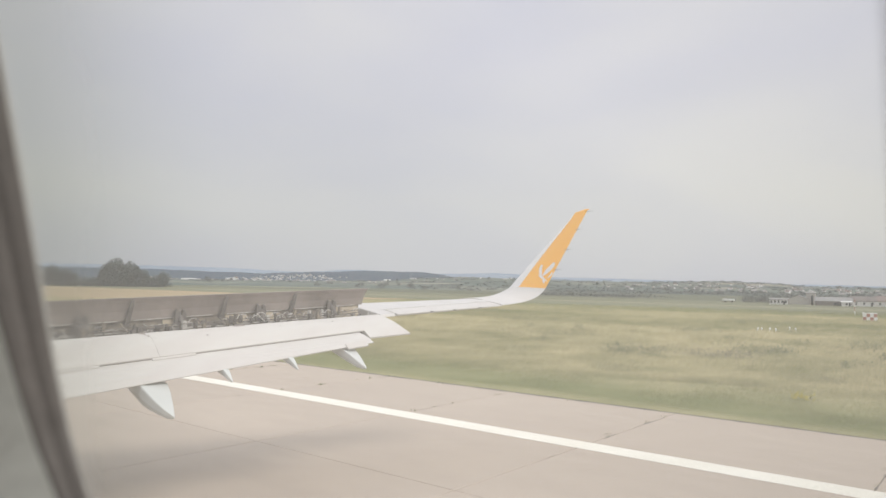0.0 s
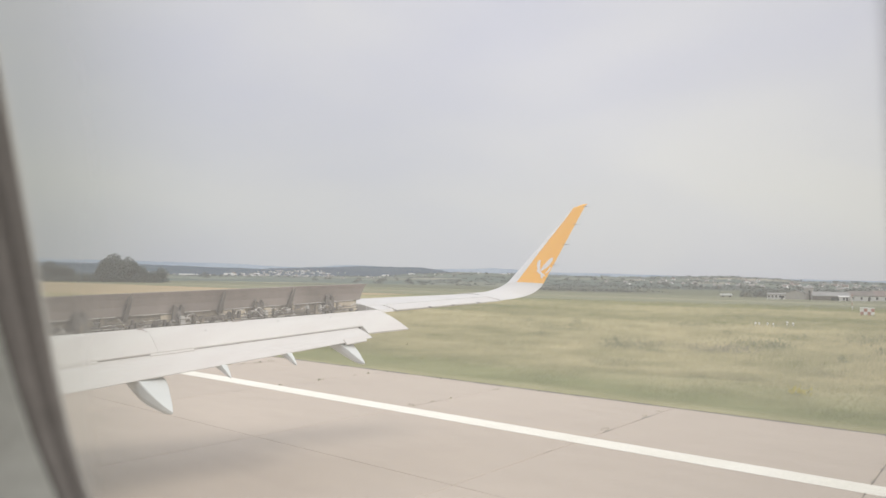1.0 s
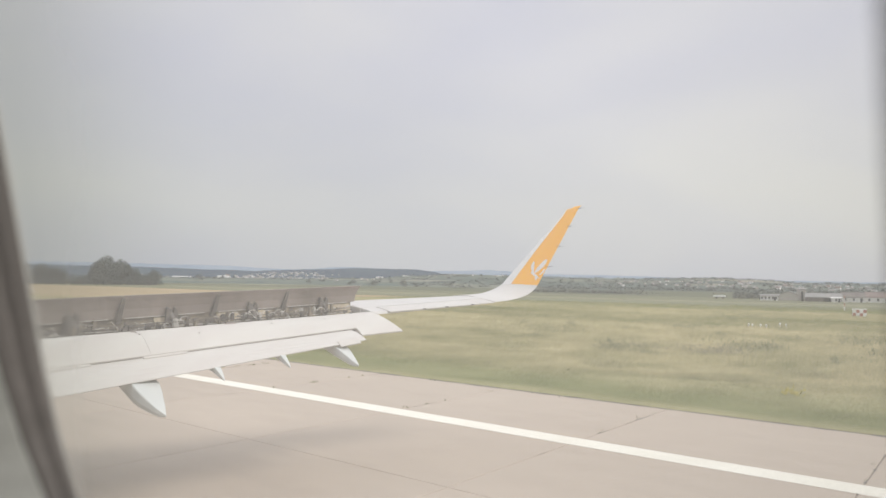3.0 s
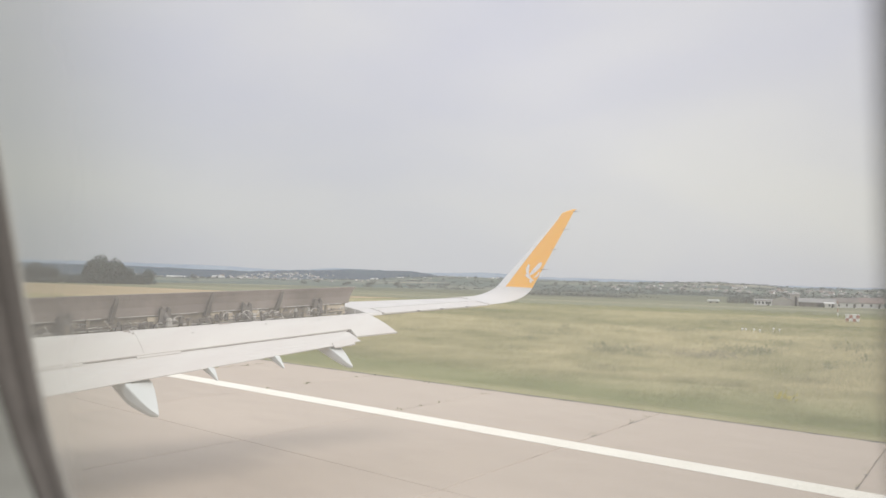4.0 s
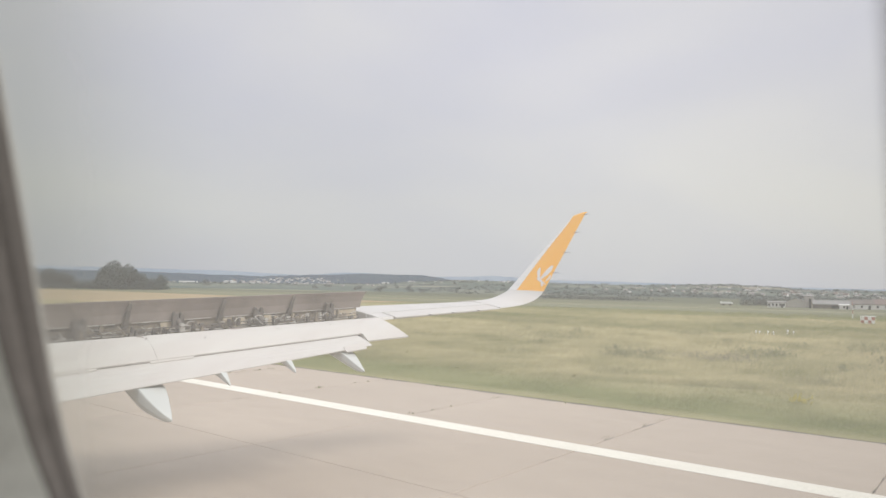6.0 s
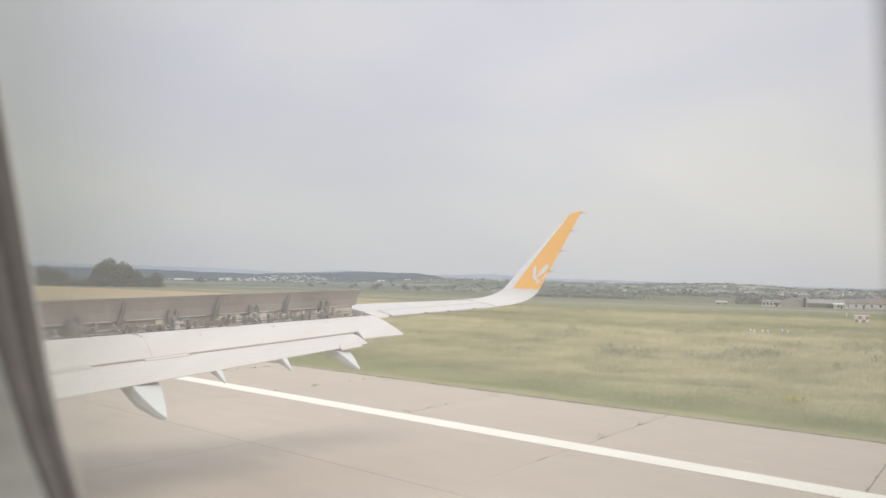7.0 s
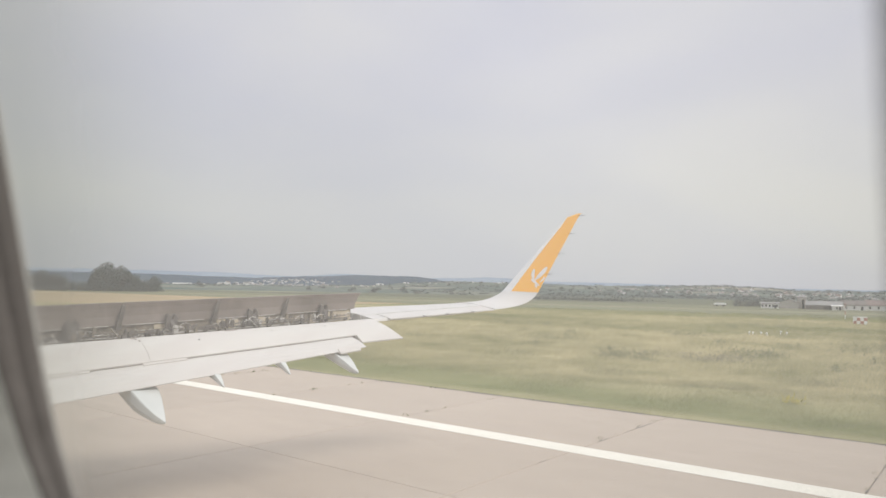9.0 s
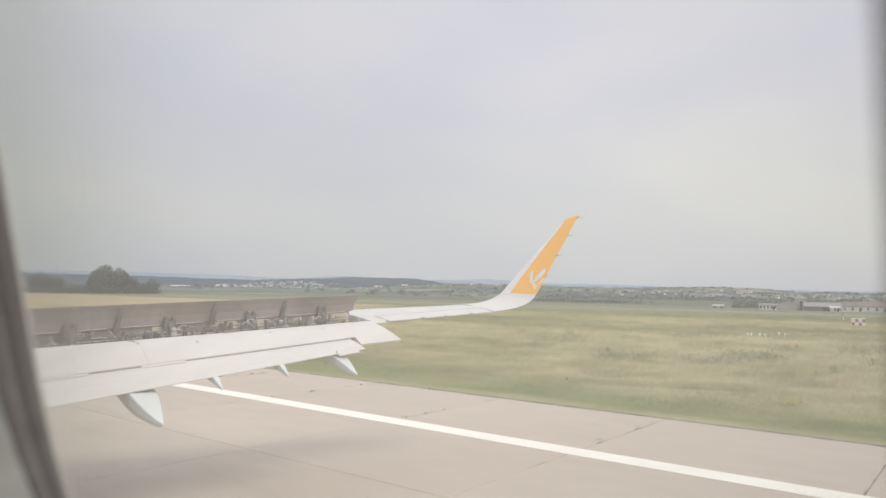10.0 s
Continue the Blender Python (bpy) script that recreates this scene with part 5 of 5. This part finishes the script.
for j in range(BL):
    px, py = tx + tr.normal(size=T) * 0.10, ty + tr.normal(size=T) * 0.16
    a = math.pi / 2 + tr.normal(size=T) * 0.5
    w = (0.010 + 0.018 * tr.rand(T)) * (0.8 + tx / 70)
    hh = th_ * (0.6 + 0.5 * tr.rand(T))
    lx, ly = (0.7 + 0.6 * tr.rand(T)) * hh, tr.normal(size=T) * 0.22 * hh
    tv[:, j, 0] = np.stack([px + np.cos(a) * w, py + np.sin(a) * w, np.full(T, GROUND_Z - 0.01)], 1)
    tv[:, j, 1] = np.stack([px + lx, py + ly, GROUND_Z + hh], 1)
    tv[:, j, 2] = np.stack([px - np.cos(a) * w, py - np.sin(a) * w, np.full(T, GROUND_Z - 0.01)], 1)
sward("grass_tufts", tv, "standing tufts of seeded dry grass")


def weed_patch(at, rx_, ry_, h, count, seed, material=M_WEED, label="low dark green weed thicket in the dry grass"):
    """Stems that stand in several loose clusters, leaves along them."""
    r = np.random.RandomState(seed)
    tri = []
    hubs = r.normal(size=(6, 2)) * (rx_ * 0.5, ry_ * 0.5)
    for k in range(count):
        d = hubs[int(r.rand() * 6)] + r.normal(size=2) * (rx_ * 0.25, ry_ * 0.28)
        c = np.array((d[0], d[1], h * r.rand() ** 1.6 * (0.6 + 0.6 * r.rand())))
        u, w = r.normal(size=3) * 0.05, r.normal(size=3) * 0.026
        w[0], w[2] = w[0] * 0.3, w[2] * 0.3
        u[0], u[2] = abs(u[0]) + 0.09, abs(u[2]) + 0.10
        tri += [c - w, c + w, c + u]
    v, f = upturned(tri)
    ob = raw("shrub", v, f, material)
    ob.data.normals_split_custom_set_from_vertices([(0, 0, 1)] * len(v))
    ob.location = (*at, GROUND_Z)
    return tagged(ob, label, "shrub", "weed thickets in the meadow")


for k, (x, y, rx_, ry_) in enumerate(((52, 30, 2, 5), (41, 18, 1.4, 2.5), (66, 22, 2, 4), (47, 12, 1.5, 2), (75, 44, 2.2, 6), 
                                      (58, 8, 2, 3), (88, 60, 2, 7), (95, 26, 2, 5), (44, 44, 1.2, 3), (63, 58, 2, 6))):
    weed_patch((x, y), rx_, ry_ * 0.75, 0.7, 900, 60 + k)
wp = random.Random(77)
for k in range(26):
    x = 4.0 / (4.0 / 100 + (4.0 / 41 - 4.0 / 100) * wp.random())
    y = x / math.tan(radians(32 + 54 * wp.random()))
    wide_ = 1.0 if x > 42 else 0.45
    weed_patch((x, y), (0.4 + 0.5 * wp.random()) * wide_, (0.5 + 1.1 * wp.random()) * wide_, (0.4 + 0.4 * wp.random()) * (0.4 + 0.6 * wide_), 150, 100 + k)
for k, (x, y) in enumerate(((33, 15), (36, 6.5), (38, 24), (36, 38))):
    weed_patch((x, y), 0.9 + 0.4 * wp.random(), 1.2 + 0.6 * wp.random(), 0.35, 330, 140 + k, M_CLUMP, "soft green clump of taller weeds near the verge")
weed_patch((43.5, 14.5), 1.3, 3.0, 0.5, 900, 91, M_THISTLE, "grey-brown patch of dry thistles in the grass")

M_YELLOW = mat("yellow_flowers", (0.50, 0.43, 0.08), (0.40, 0.36, 0.09), 1.5, 0.9, 0, 0.0, 8, (1, 1, 1), 0.2, 0.4)
weed_patch((29.2, 6.2), 0.2, 0.35, 0.3, 55, 93, M_YELLOW, "small clump of yellow flowering weeds near the verge")

# weeds and crumbs in the slab joints
wv, wf = [], []
wr = np.random.RandomState(19)
for k in range(150):
    if k % 3 == 0:
        x, y = EDGE - 0.12 + wr.normal() * 0.10, -5 + 75 * wr.rand()
    else:
        j = int(wr.rand() * 12)
        x, y = 17.2 + 5.4 * (int(wr.rand() * 6) + 0.15 * wr.normal()) / 6, 2.3 + 6.3 * j + wr.normal() * 0.05
    for q in range(4):
        c = np.array((x, y, 0.0)) + wr.normal(size=3) * (0.06, 0.06, 0)
        s = 0.02 + 0.035 * wr.rand()
        bb = len(wv)
        wv += [tuple(c + (-s, 0, -0.01)), tuple(c + (s, s * 0.4, -0.01)), tuple(c + (0, 0, s * 1.2))]
        wf.append((bb, bb + 1, bb + 2))
tagged(raw("weeds", wv, wf, M_WEED), "small dark weeds growing in the slab joints", "weeds", kind="stuff")

# worn joint filler: ragged dark strips in the cross joints and soil along the edge
cb = bmesh.new()
cr = random.Random(31)


def ragged(pts, z):
    for (xa_, ya_, wa_), (xb_, yb_, wb_) in zip(pts, pts[1:]):
        d = Vector((xb_ - xa_, yb_ - ya_, 0)).normalized()
        nrm = Vector((-d.y, d.x, 0))
        pa, pb_ = Vector((xa_, ya_, z)), Vector((xb_, yb_, z))
        cb.faces.new([cb.verts.new(q) for q in (pa - nrm * wa_, pb_ - nrm * wb_, pb_ + nrm * wb_, pa + nrm * wa_)])


for j in range(-1, 26):
    y = 2.3 + 6.3 * j
    for x0, x1, odds in ((17.1, 22.75, 0.55), (11.3, 16.0, 0.2)):
        x, run_ = x0, []
        while x < x1:
            if cr.random() < odds:
                run_.append((x, y + cr.uniform(-0.02, 0.02), cr.uniform(0.004, 0.02) if cr.random() < 0.85 else cr.uniform(0.03, 0.06)))
            else:
                if len(run_) > 1:
                    ragged(run_, 0.003)
                run_ = []
            x += cr.uniform(0.12, 0.35)
        if len(run_) > 1:
            ragged(run_, 0.003)
tagged(part("joint_filler", cb, M_JOINT, runway, "ragged dark filler in the cross joints"), kind="stuff")
cb = bmesh.new()
run_, y = [], -8.0
while y < 160:
    run_.append((22.83 + cr.uniform(-0.01, 0.02), y, cr.uniform(0.05, 0.15)))
    y += cr.uniform(0.2, 0.6) * (1 + max(y, 0) / 60)
ragged(run_, 0.004)
tagged(part("edge_soil", cb, M_SOIL, runway, "dark soil line along the concrete edge"), kind="stuff")

# ---- runway slabs ----
Y0, DY = 2.3, 6.3
far_v, far_f = [], []
for xa, xb in zip(SLAB_X, SLAB_X[1:]):
    w = xa - xb - JOINT
    me = slab_mesh(w, DY - JOINT)
    for j in range(-60, 160):
        yc = Y0 + DY * (j + 0.5)
        xc = (xa + xb) / 2
        if -8 < yc < 190 and xb > 5 or -8 < yc < 70 and xb > -7:
            ob = new("slab", me)
            ob.location = (xc, yc, 0)
            ob.parent = runway
        else:
            e = len(far_v)
            for z in (-0.03, 0.0):
                far_v += [(xc + sx * w / 2, yc + sy * (DY - JOINT) / 2, z) for sx, sy in ((-1, -1), (1, -1), (1, 1), (-1, 1))]
            far_f += [(e + 4, e + 5, e + 6, e + 7)] + [(e + i, e + (i + 1) % 4, e + 4 + (i + 1) % 4, e + 4 + i) for i in range(4)]
tagged(raw("far_slabs", far_v, far_f, M_CONCRETE, runway), kind="stuff")
